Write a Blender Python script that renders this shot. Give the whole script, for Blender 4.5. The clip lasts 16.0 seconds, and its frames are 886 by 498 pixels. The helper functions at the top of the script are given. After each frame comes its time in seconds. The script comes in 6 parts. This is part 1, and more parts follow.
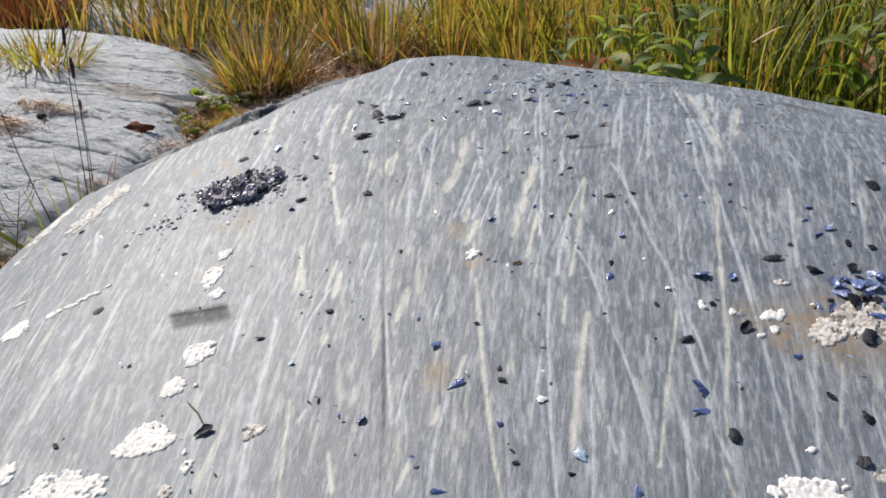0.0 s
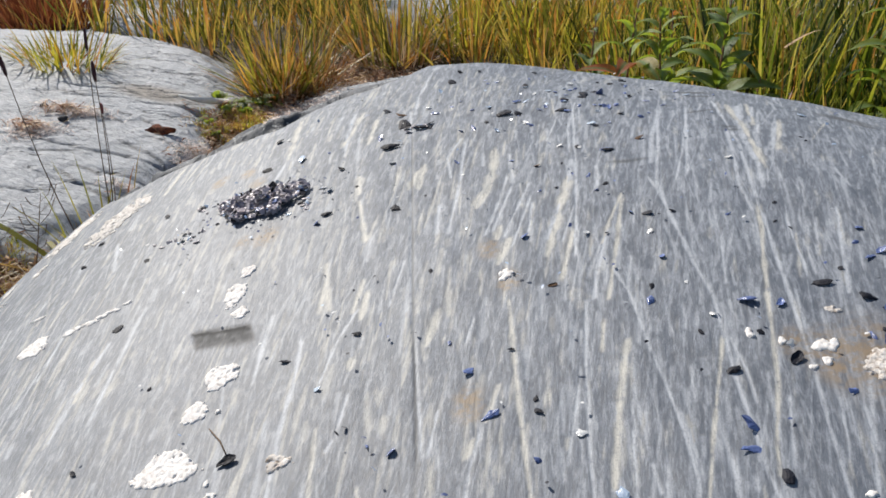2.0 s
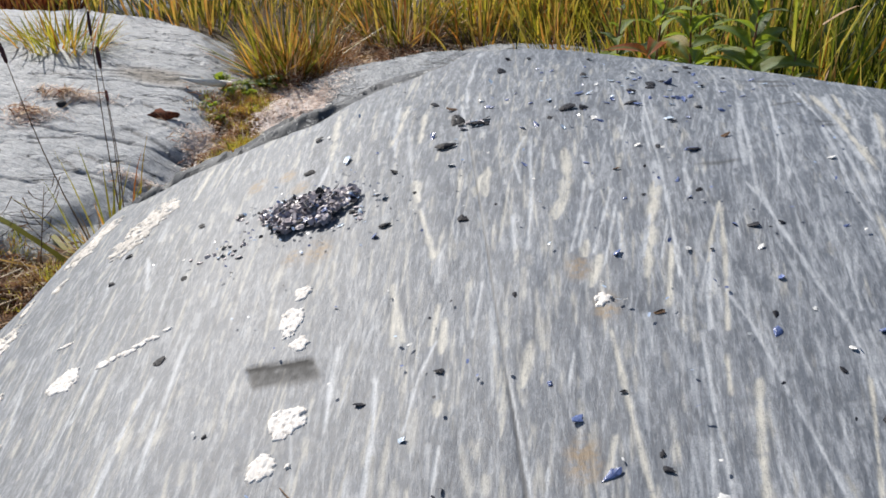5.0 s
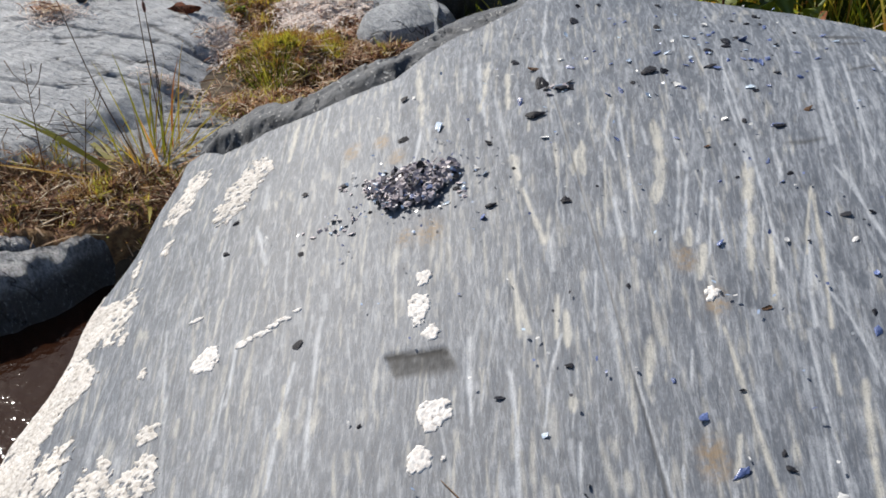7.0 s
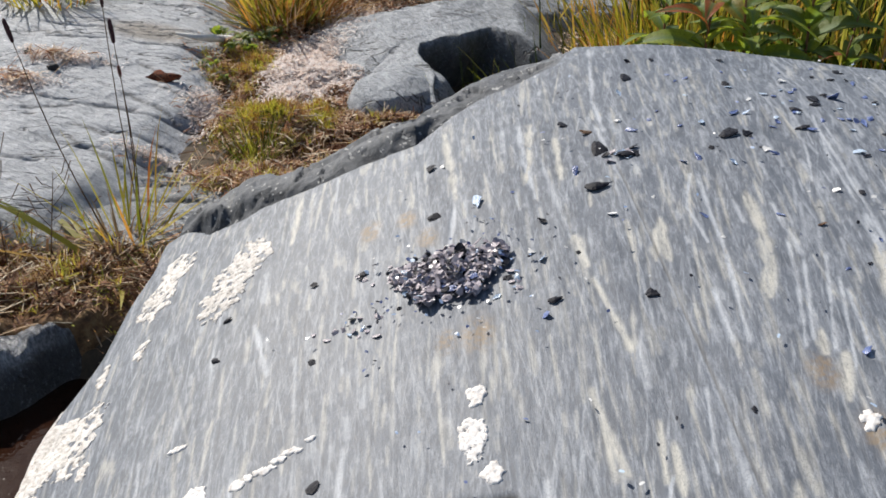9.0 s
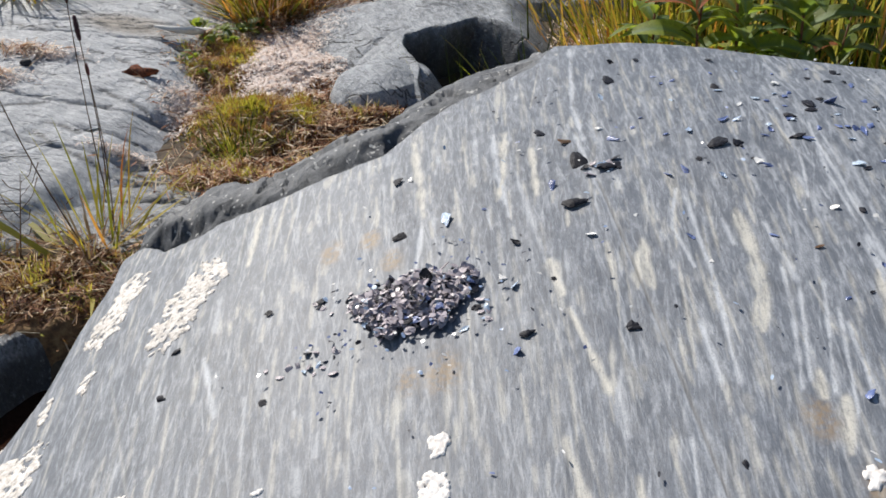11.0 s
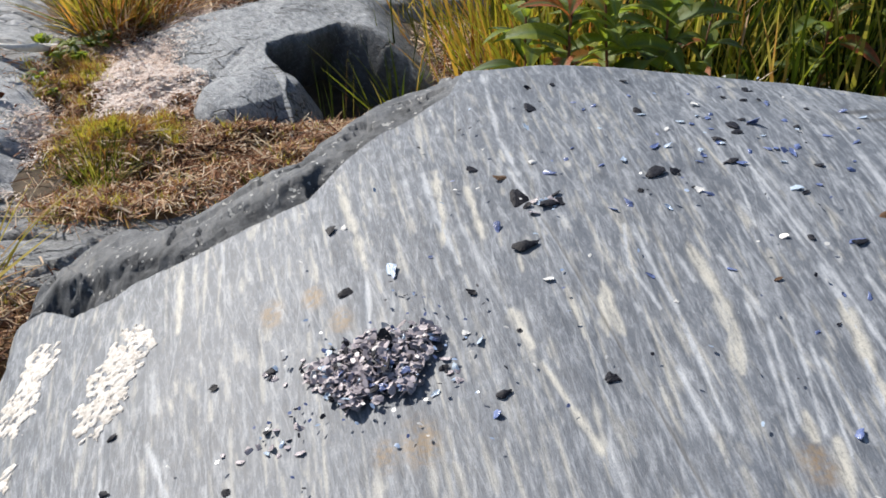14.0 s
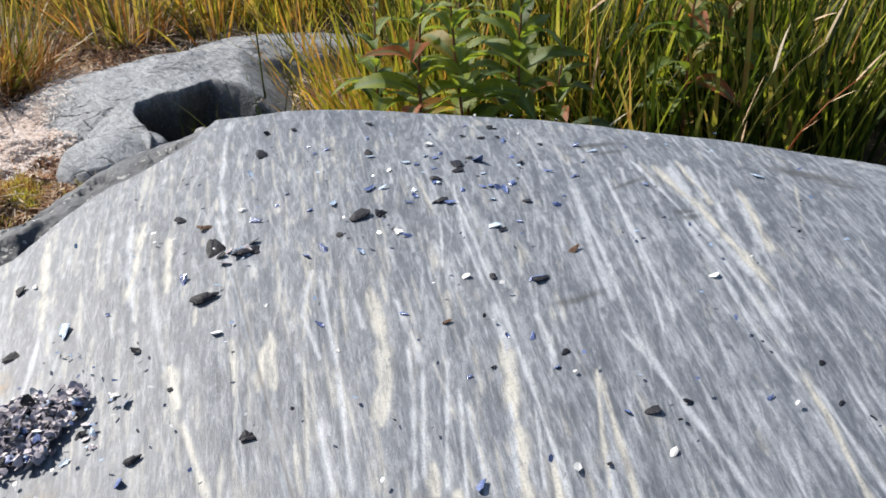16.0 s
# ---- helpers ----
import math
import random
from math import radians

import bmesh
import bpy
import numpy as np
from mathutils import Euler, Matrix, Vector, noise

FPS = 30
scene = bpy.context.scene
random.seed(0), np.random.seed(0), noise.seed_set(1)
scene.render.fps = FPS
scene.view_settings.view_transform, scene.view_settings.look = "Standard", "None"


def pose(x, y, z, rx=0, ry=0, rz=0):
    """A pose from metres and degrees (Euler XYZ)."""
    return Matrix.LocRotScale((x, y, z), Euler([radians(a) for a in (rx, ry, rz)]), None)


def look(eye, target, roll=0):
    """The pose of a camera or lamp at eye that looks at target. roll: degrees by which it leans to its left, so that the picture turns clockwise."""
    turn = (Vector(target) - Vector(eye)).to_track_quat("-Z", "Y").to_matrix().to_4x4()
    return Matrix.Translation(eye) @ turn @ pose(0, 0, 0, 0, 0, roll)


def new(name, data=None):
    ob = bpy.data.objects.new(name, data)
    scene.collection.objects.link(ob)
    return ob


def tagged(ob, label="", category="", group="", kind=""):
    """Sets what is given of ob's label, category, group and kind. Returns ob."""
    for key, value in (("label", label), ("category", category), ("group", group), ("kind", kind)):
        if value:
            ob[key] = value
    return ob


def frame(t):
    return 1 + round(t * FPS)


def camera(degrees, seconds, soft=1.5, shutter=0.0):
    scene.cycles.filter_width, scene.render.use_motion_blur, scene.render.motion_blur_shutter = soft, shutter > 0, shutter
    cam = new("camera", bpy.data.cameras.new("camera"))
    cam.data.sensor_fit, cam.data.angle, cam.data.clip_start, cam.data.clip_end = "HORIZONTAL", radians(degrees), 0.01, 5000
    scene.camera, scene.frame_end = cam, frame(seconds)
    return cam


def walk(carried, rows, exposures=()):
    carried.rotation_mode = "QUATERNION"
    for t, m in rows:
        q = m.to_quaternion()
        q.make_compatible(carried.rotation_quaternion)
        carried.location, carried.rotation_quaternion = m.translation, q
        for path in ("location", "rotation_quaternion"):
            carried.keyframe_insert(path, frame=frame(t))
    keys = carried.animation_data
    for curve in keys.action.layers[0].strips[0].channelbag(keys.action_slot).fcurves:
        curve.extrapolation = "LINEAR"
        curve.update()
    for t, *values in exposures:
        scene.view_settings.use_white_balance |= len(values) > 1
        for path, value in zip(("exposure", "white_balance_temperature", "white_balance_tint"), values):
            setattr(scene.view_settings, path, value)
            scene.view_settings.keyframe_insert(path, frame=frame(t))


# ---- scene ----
cam = camera(48.3, 16.0, soft=1.7)
PATH = [
    (0, (0.0292, 0.0435, 1.1075), (-0.0150, 1.4213, 0.5157), -1.8),
    (0.5, (0.0240, 0.0532, 1.1015), (-0.0330, 1.4310, 0.5112), -1.5),
    (1, (0.0225, 0.0645, 1.1142), (-0.0413, 1.4385, 0.5150), -1.8),
    (1.5, (0.0263, 0.0758, 1.1127), (-0.0405, 1.4505, 0.5165), -1.9),
    (2, (0.0173, 0.0818, 1.1098), (-0.0555, 1.4587, 0.5188), -1.9),
    (2.5, (0.0128, 0.0840, 1.0993), (-0.0653, 1.4625, 0.5135), -1.9),
    (3, (0.0067, 0.0960, 1.0910), (-0.0713, 1.4752, 0.5060), -2.1),
    (3.2, (0.0015, 0.1050, 1.0947), (-0.0810, 1.4828, 0.5082), -2.2),
    (5.3, (-0.0750, 0.1928, 1.1120), (-0.1297, 1.5465, 0.4685), -2.2),
    (5.5, (-0.0870, 0.1950, 1.1277), (-0.1395, 1.5435, 0.4730), -2.1),
    (6, (-0.1290, 0.1792, 1.1757), (-0.2078, 1.5120, 0.4910), -1.6),
    (6.5, (-0.1537, 0.1740, 1.2125), (-0.2152, 1.4453, 0.4190), -2.7),
    (7, (-0.1643, 0.1845, 1.2455), (-0.2145, 1.4370, 0.4213), -3.1),
    (7.5, (-0.1688, 0.2182, 1.2020), (-0.1845, 1.5143, 0.4467), -3.1),
    (8, (-0.1935, 0.2430, 1.1787), (-0.1635, 1.5787, 0.4970), -1.6),
    (8.5, (-0.2243, 0.2805, 1.1525), (-0.2355, 1.6140, 0.4655), -2),
    (9, (-0.2280, 0.3682, 1.1570), (-0.2378, 1.6785, 0.4272), -2.4),
    (9.2, (-0.2280, 0.3938, 1.1458), (-0.2318, 1.7078, 0.4220), -2),
    (11.3, (-0.1920, 0.4552, 1.1517), (-0.1995, 1.7505, 0.3950), -3),
    (11.5, (-0.1867, 0.4657, 1.1578), (-0.2010, 1.7595, 0.3972), -3),
    (12, (-0.1898, 0.4710, 1.1938), (-0.2438, 1.7662, 0.4400), -2.5),
    (12.5, (-0.2325, 0.4778, 1.1622), (-0.1387, 1.7445, 0.3642), -1.1),
    (13, (-0.2580, 0.4868, 1.1510), (-0.0518, 1.7243, 0.3297), -3.1),
    (13.5, (-0.2858, 0.4920, 1.1675), (-0.0885, 1.7498, 0.3732), -3.2),
    (14, (-0.2730, 0.5032, 1.1772), (-0.0570, 1.7730, 0.4077), -1.9),
    (14.5, (-0.2438, 0.4943, 1.1780), (-0.0128, 1.7768, 0.4362), -1.6),
    (15, (-0.1852, 0.4920, 1.1652), (0.0630, 1.7805, 0.4385), -2),
    (15.5, (-0.1207, 0.4943, 1.1652), (0.1425, 1.7850, 0.4482), -2.9),
    (16, (-0.0607, 0.4920, 1.1450), (0.2303, 1.7857, 0.4445), -2.9),
]
walk(cam, [(t, look(eye, target, roll)) for t, eye, target, roll in PATH],
     [(0, 0.12), (3, 0.15), (5.5, 0.17), (7, 0.04), (9, 0.16), (12, 0.21), (14, 0.29), (15.5, 0.345), (16, 0.43)])

# ---- light ----
world = bpy.data.worlds.new("world")
scene.world = world
world.use_nodes = True
wn = world.node_tree.nodes
sky = wn.new("ShaderNodeTexSky")
sky.sky_type = "NISHITA"
sky.sun_disc = False
sky.sun_elevation = radians(41)
sky.sun_rotation = radians(321)
wn["Background"].inputs["Strength"].default_value = 0.085
world.node_tree.links.new(sky.outputs[0], wn["Background"].inputs["Color"])
sun = new("sun", bpy.data.lights.new("sun", "SUN"))
sun.data.energy = 5.0
sun.data.angle = radians(0.53)
sun.data.color = (1.0, 0.94, 0.86)
sun.matrix_world = look((-0.47 * 20, 0.59 * 20, 0.66 * 20), (0, 0, 0))


# ---- material helpers ----
def nodes_of(name):
    m = bpy.data.materials.new(name)
    m.use_nodes = True
    return m, m.node_tree.nodes, m.node_tree.links


def noise_node(nt, scale, detail=4.0, rough=0.6, stretch=(1, 1, 1), turn=0.0, coord="Object", dist=0.0, along=None):
    n = nt.nodes.new("ShaderNodeTexNoise")
    n.inputs["Scale"].default_value = scale
    n.inputs["Detail"].default_value = detail
    n.inputs["Roughness"].default_value = rough
    n.inputs["Distortion"].default_value = dist
    c = nt.nodes.new("ShaderNodeTexCoord")
    where = c.outputs[coord] if along is None else along
    for kind, value in (("Rotation", (0, 0, radians(turn))), ("Scale", stretch)):
        mp = nt.nodes.new("ShaderNodeMapping")
        mp.inputs[kind].default_value = value
        nt.links.new(where, mp.inputs["Vector"])
        where = mp.outputs[0]
    nt.links.new(where, n.inputs["Vector"])
    return n.outputs["Fac"]


def ramp(nt, fac, stops):
    r = nt.nodes.new("ShaderNodeValToRGB")
    while len(r.color_ramp.elements) < len(stops):
        r.color_ramp.elements.new(0.5)
    for e, (p, c) in zip(r.color_ramp.elements, stops):
        e.position = p
        e.color = (*c, 1) if len(c) == 3 else c
    nt.links.new(fac, r.inputs[0])
    return r.outputs[0]


def grey(v):
    return (v, v, v)


def mix(nt, fac, a, b, how="MIX"):
    n = nt.nodes.new("ShaderNodeMix")
    n.data_type = "RGBA"
    n.blend_type = how
    for sock, v in ((n.inputs[0], fac), (n.inputs[6], a), (n.inputs[7], b)):
        if isinstance(v, (int, float)):
            sock.default_value = v
        elif isinstance(v, tuple):
            sock.default_value = (*v, 1)
        else:
            nt.links.new(v, sock)
    return n.outputs[2]


def calc(nt, op, a, b=0.0, clamp=False):
    n = nt.nodes.new("ShaderNodeMath")
    n.operation = op
    n.use_clamp = clamp
    for sock, v in zip(n.inputs, (a, b)):
        if isinstance(v, (int, float)):
            sock.default_value = v
        else:
            nt.links.new(v, sock)
    return n.outputs[0]


def attribute(nt, name):
    n = nt.nodes.new("ShaderNodeAttribute")
    n.attribute_name = name
    return n.outputs["Fac"]


def bump(nt, height, strength, distance):
    n = nt.nodes.new("ShaderNodeBump")
    n.inputs["Strength"].default_value = strength
    n.inputs["Distance"].default_value = distance
    nt.links.new(height, n.inputs["Height"])
    return n.outputs[0]


def set_in(nt, socket, v):
    if isinstance(v, (int, float)):
        socket.default_value = v
    elif isinstance(v, tuple):
        socket.default_value = (*v, 1)
    else:
        nt.links.new(v, socket)


def finish(m, color, rough=0.6, normal=None, metal=0.0, spec=0.5):
    nt = m.node_tree
    b = nt.nodes["Principled BSDF"]
    set_in(nt, b.inputs["Base Color"], color)
    set_in(nt, b.inputs["Roughness"], rough)
    b.inputs["Metallic"].default_value = metal
    b.inputs["Specular IOR Level"].default_value = spec
    if normal is not None:
        nt.links.new(normal, b.inputs["Normal"])
    return m


def fan_coords(nt):
    """Places on the rock in which the grain, which fans out towards the sides, runs straight."""
    sep = nt.nodes.new("ShaderNodeSeparateXYZ")
    nt.links.new(nt.nodes.new("ShaderNodeTexCoord").outputs["Object"], sep.inputs[0])
    squeeze = calc(nt, "EXPONENT", calc(nt, "MULTIPLY", calc(nt, "SUBTRACT", sep.outputs[1], 1.0), -0.36))
    u = calc(nt, "MULTIPLY", calc(nt, "ADD", sep.outputs[0], 0.21), squeeze)
    com = nt.nodes.new("ShaderNodeCombineXYZ")
    for k, v in enumerate((u, sep.outputs[1], sep.outputs[2])):
        nt.links.new(v, com.inputs[k])
    return com.outputs[0]


def polished_rock():
    m, n, l = nodes_of("polished_striated_rock")
    nt = m.node_tree
    fan = fan_coords(nt)
    grain = noise_node(nt, 1.0, 6, 0.74, (300, 110, 200), 0, along=fan)
    mottle = noise_node(nt, 1.0, 6, 0.76, (210, 58, 110), 2, along=fan)
    fine = noise_node(nt, 1.0, 5, 0.68, (290, 15, 90), 0, along=fan)
    cross = noise_node(nt, 1.0, 5, 0.66, (270, 9, 80), 10, along=fan)
    other = noise_node(nt, 1.0, 5, 0.66, (280, 9, 80), -9, along=fan)
    wide = noise_node(nt, 1.0, 4, 0.62, (70, 12, 40), 1, along=fan)
    speck = noise_node(nt, 700, 3, 0.6)
    broad = noise_node(nt, 6.0, 5, 0.65, (1.5, 0.8, 1))
    base = mix(nt, ramp(nt, grain, [(0.24, grey(0)), (0.76, grey(1))]), (0.053, 0.062, 0.077), (0.150, 0.170, 0.203))
    base = mix(nt, ramp(nt, broad, [(0.38, grey(0)), (0.7, grey(0.26))]), base, (0.21, 0.236, 0.280))
    pale = mix(nt, grain, (0.36, 0.385, 0.425), (0.64, 0.67, 0.705))
    cream = mix(nt, grain, (0.43, 0.415, 0.365), (0.70, 0.675, 0.595))
    for fac, lo, hi, strong in ((mottle, 0.48, 0.70, 0.42), (fine, 0.53, 0.68, 0.36), (cross, 0.57, 0.68, 0.32), (other, 0.57, 0.68, 0.32)):
        base = mix(nt, ramp(nt, fac, [(lo, grey(0)), (hi, grey(strong))]), base, pale)
    base = mix(nt, ramp(nt, wide, [(0.60, grey(0)), (0.72, grey(0.55))]), base, cream)
    worn = ramp(nt, noise_node(nt, 1.0, 5, 0.7, (260, 60, 150), 0, along=fan), [(0.34, grey(0.45)), (0.52, grey(1))])
    tone = mix(nt, attribute(nt, "cream"), pale, cream)
    base = mix(nt, calc(nt, "MULTIPLY", attribute(nt, "streak"), worn, True), base, tone)
    dark = ramp(nt, noise_node(nt, 1.0, 4, 0.62, (220, 28, 90), 1, along=fan), [(0.53, grey(0)), (0.67, grey(0.5))])
    base = mix(nt, dark, base, (0.064, 0.071, 0.084))
    base = mix(nt, ramp(nt, speck, [(0.36, grey(0.35)), (0.48, grey(0))]), base, (0.07, 0.079, 0.09))
    base = mix(nt, calc(nt, "MULTIPLY", attribute(nt, "rust"), ramp(nt, noise_node(nt, 130, 5, 0.7), [(0.40, grey(0.1)), (0.58, grey(0.9))])), base, (0.24, 0.175, 0.105))
    base = mix(nt, attribute(nt, "scar"), base, mix(nt, grain, (0.028, 0.028, 0.028), (0.115, 0.113, 0.11)))
    fresh = mix(nt, ramp(nt, noise_node(nt, 40, 7, 0.78), [(0.32, grey(0)), (0.68, grey(1))]), (0.032, 0.034, 0.037), (0.165, 0.172, 0.182))
    fresh = mix(nt, ramp(nt, noise_node(nt, 130, 2, 0.5), [(0.665, grey(0)), (0.70, grey(0.8))]), fresh, (0.5, 0.5, 0.48))
    base = mix(nt, attribute(nt, "fresh"), base, fresh)
    rough = ramp(nt, grain, [(0.3, grey(0.50)), (0.75, grey(0.66))])
    h = calc(nt, "ADD", calc(nt, "MULTIPLY", fine, 0.5), calc(nt, "MULTIPLY", grain, 0.6))
    h = calc(nt, "ADD", h, calc(nt, "MULTIPLY", attribute(nt, "fresh"), calc(nt, "MULTIPLY", noise_node(nt, 42, 7, 0.72), 7.0)))
    broken = calc(nt, "MAXIMUM", attribute(nt, "fresh"), attribute(nt, "scar"))
    finish(m, base, calc(nt, "MAXIMUM", rough, calc(nt, "MULTIPLY", broken, 0.75)), bump(nt, h, 0.5, 0.0012))
    l.new(calc(nt, "SUBTRACT", 0.45, calc(nt, "MULTIPLY", broken, 0.33)), n["Principled BSDF"].inputs["Specular IOR Level"])
    return m


def weathered_rock(name, dark, light, turn=20.0, rough=0.62):
    m, n, l = nodes_of(name)
    nt = m.node_tree
    band = noise_node(nt, 1.0, 6, 0.65, (16, 60, 40), turn, dist=0.4)
    big = noise_node(nt, 2.2, 5, 0.6)
    speck = noise_node(nt, 260, 4, 0.7)
    base = mix(nt, ramp(nt, band, [(0.36, grey(0)), (0.64, grey(1))]), dark, light)
    base = mix(nt, ramp(nt, big, [(0.35, grey(0)), (0.75, grey(0.45))]), base, tuple(1.25 * c for c in light))
    base = mix(nt, ramp(nt, speck, [(0.35, grey(0.5)), (0.5, grey(0))]), base, tuple(0.5 * c for c in dark))
    pits = noise_node(nt, 55, 7, 0.72)
    thin = noise_node(nt, 1.0, 6, 0.7, (30, 160, 90), turn - 4)
    base = mix(nt, ramp(nt, thin, [(0.40, grey(0.45)), (0.52, grey(0))]), base, tuple(0.7 * c for c in dark))
    base = mix(nt, ramp(nt, pits, [(0.34, grey(0.35)), (0.48, grey(0))]), base, tuple(0.7 * c for c in dark))
    base = mix(nt, attribute(nt, "stain"), base, (0.25, 0.215, 0.17))
    # Cracks and the wet band, plus painted shade in hollow and pool-rock front.
    base = mix(nt, attribute(nt, "crack_shade"), base, (0.035, 0.036, 0.038))
    lines = calc(nt, "ABSOLUTE", calc(nt, "SUBTRACT", noise_node(nt, 1.0, 4, 0.55, (2.2, 11, 5), turn - 40, dist=0.3), 0.5))
    lines = calc(nt, "MULTIPLY", ramp(nt, lines, [(0.0, grey(1)), (0.010, grey(0))]), ramp(nt, noise_node(nt, 4.5, 3, 0.5), [(0.46, grey(0)), (0.52, grey(1))]))
    base = mix(nt, lines, base, (0.03, 0.031, 0.033))
    crisp = noise_node(nt, 1.0, 6, 0.78, (60, 190, 110), turn - 10)
    base = mix(nt, ramp(nt, crisp, [(0.36, grey(0.7)), (0.46, grey(0))]), base, tuple(0.55 * c for c in dark))
    base = mix(nt, ramp(nt, crisp, [(0.56, grey(0)), (0.66, grey(0.5))]), base, tuple(min(0.75, 1.4 * c) for c in light))
    hair = calc(nt, "ABSOLUTE", calc(nt, "SUBTRACT", noise_node(nt, 1.0, 4, 0.6, (5, 24, 12), turn - 30, dist=0.5), 0.5))
    hair = calc(nt, "MULTIPLY", ramp(nt, hair, [(0.0, grey(0.9)), (0.012, grey(0))]), ramp(nt, noise_node(nt, 7.0, 3, 0.5), [(0.50, grey(0)), (0.55, grey(1))]))
    base = mix(nt, hair, base, (0.05, 0.052, 0.055))
    h = calc(nt, "ADD", calc(nt, "MULTIPLY", band, 1.0), calc(nt, "ADD", calc(nt, "MULTIPLY", speck, 0.35), calc(nt, "MULTIPLY", pits, 1.6)))
    h = calc(nt, "SUBTRACT", h, calc(nt, "MULTIPLY", lines, 1.5))
    return finish(m, base, rough, bump(nt, h, 0.75, 0.0065))


def blade_material(name, stops, through_light=0.45, rough=0.5, patches=0.0, scale=12.0, dull=0.35):
    """Leaf blade, coloured by its own random number, with light coming through it."""
    m, n, l = nodes_of(name)
    nt = m.node_tree
    g = n.new("ShaderNodeNewGeometry")
    info = n.new("ShaderNodeObjectInfo")
    pick = calc(nt, "FRACT", calc(nt, "ADD", g.outputs["Random Per Island"], info.outputs["Random"]))
    if patches:
        drift = calc(nt, "MULTIPLY", calc(nt, "SUBTRACT", noise_node(nt, scale, 3, 0.6), 0.5), 3.5 * patches)
        pick = calc(nt, "ADD", calc(nt, "ADD", calc(nt, "MULTIPLY", pick, 1 - patches), 0.5 * patches), drift, True)
    col = ramp(nt, pick, stops)
    col = mix(nt, calc(nt, "MULTIPLY", noise_node(nt, 40, 4, 0.7), dull), col, tuple(0.55 * c for c in stops[0][1]))
    b = n["Principled BSDF"]
    finish(m, col, rough, spec=0.4)
    t = n.new("ShaderNodeBsdfTranslucent")
    l.new(mix(nt, 1.0, col, (1.2, 1.2, 0.7) if dull > 0.2 else (1.0, 0.95, 0.9), "MULTIPLY"), t.inputs["Color"])
    ms = n.new("ShaderNodeMixShader")
    ms.inputs[0].default_value = through_light
    l.new(b.outputs[0], ms.inputs[1])
    l.new(t.outputs[0], ms.inputs[2])
    l.new(ms.outputs[0], n["Material Output"].inputs["Surface"])
    return m


def leaf_material(name, a, b2, rim):
    m, n, l = nodes_of(name)
    nt = m.node_tree
    info = n.new("ShaderNodeObjectInfo")
    col = ramp(nt, info.outputs["Random"], [(0.0, a), (0.55, b2), (0.84, b2), (0.95, rim), (1.0, rim)])
    col = mix(nt, ramp(nt, noise_node(nt, 35, 4, 0.7), [(0.4, grey(0)), (0.75, grey(0.6))]), col, tuple(0.6 * c for c in a))
    col = mix(nt, attribute(nt, "vein"), col, (0.16, 0.24, 0.10))
    b = n["Principled BSDF"]
    finish(m, col, 0.45, bump(nt, noise_node(nt, 90, 3, 0.6), 0.5, 0.002), spec=0.4)
    t = n.new("ShaderNodeBsdfTranslucent")
    l.new(mix(nt, 1.0, col, (1.5, 1.5, 0.7), "MULTIPLY"), t.inputs["Color"])
    ms = n.new("ShaderNodeMixShader")
    ms.inputs[0].default_value = 0.48
    l.new(b.outputs[0], ms.inputs[1])
    l.new(t.outputs[0], ms.inputs[2])
    l.new(ms.outputs[0], n["Material Output"].inputs["Surface"])
    return m


def shell_material(name, dark, light, rough=0.28, spec=0.6):
    m, n, l = nodes_of(name)
    nt = m.node_tree
    info = n.new("ShaderNodeObjectInfo")
    ring = noise_node(nt, 1.0, 3, 0.6, (2.2, 4.5, 3), 20)
    f = calc(nt, "ADD", calc(nt, "MULTIPLY", info.outputs["Random"], 0.6), calc(nt, "MULTIPLY", ring, 0.5), True)
    col = mix(nt, f, dark, light)
    col = mix(nt, ramp(nt, noise_node(nt, 5, 5, 0.7), [(0.5, grey(0)), (0.66, grey(0.6))]), col, tuple(min(0.85, 0.03 + 1.35 * c) for c in light))
    return finish(m, col, rough, bump(nt, ring, 0.2, 0.03), spec=spec)


def plain_noise(name, stops, scale=60.0, rough=0.8, relief=0.003, strength=0.7, deep=0.45):
    m, n, l = nodes_of(name)
    nt = m.node_tree
    a = noise_node(nt, scale, 6, 0.7)
    col = ramp(nt, a, stops)
    col = mix(nt, ramp(nt, noise_node(nt, scale * 0.12, 4, 0.6), [(0.35, grey(deep)), (0.65, grey(0))]), col, tuple(0.55 * c for c in stops[0][1]))
    return finish(m, col, rough, bump(nt, a, strength, relief))


ROCK = polished_rock()
ROCK_BACK = weathered_rock("weathered_grey_rock", (0.29, 0.307, 0.328), (0.52, 0.54, 0.562), 25)
ROCK_BLUE = weathered_rock("blue_grey_rock", (0.15, 0.166, 0.185), (0.37, 0.395, 0.423), 70)
ROCK_DARK = weathered_rock("dark_grey_rock", (0.085, 0.092, 0.10), (0.33, 0.348, 0.365), 35, 0.40)
ROCK_POOL = weathered_rock("wet_pool_rock", (0.022, 0.023, 0.026), (0.36, 0.375, 0.395), 60, 0.28)
LICHEN = plain_noise("white_crust_lichen", [(0.30, (0.40, 0.35, 0.31)), (0.40, (0.74, 0.70, 0.66)), (0.54, (0.89, 0.87, 0.84))], 260, 0.9, 0.0016, 0.6, 0.15)
CRUST = plain_noise("cream_crust_lichen", [(0.32, (0.27, 0.25, 0.23)), (0.41, (0.60, 0.555, 0.50)), (0.56, (0.84, 0.81, 0.77))], 200, 0.9, 0.0018, 0.8, 0.25)
TAN_CRUST = plain_noise("tan_crust_lichen", [(0.34, (0.26, 0.20, 0.15)), (0.44, (0.70, 0.63, 0.56)), (0.56, (0.88, 0.84, 0.79))], 220, 0.9, 0.0025, 0.9, 0.5)
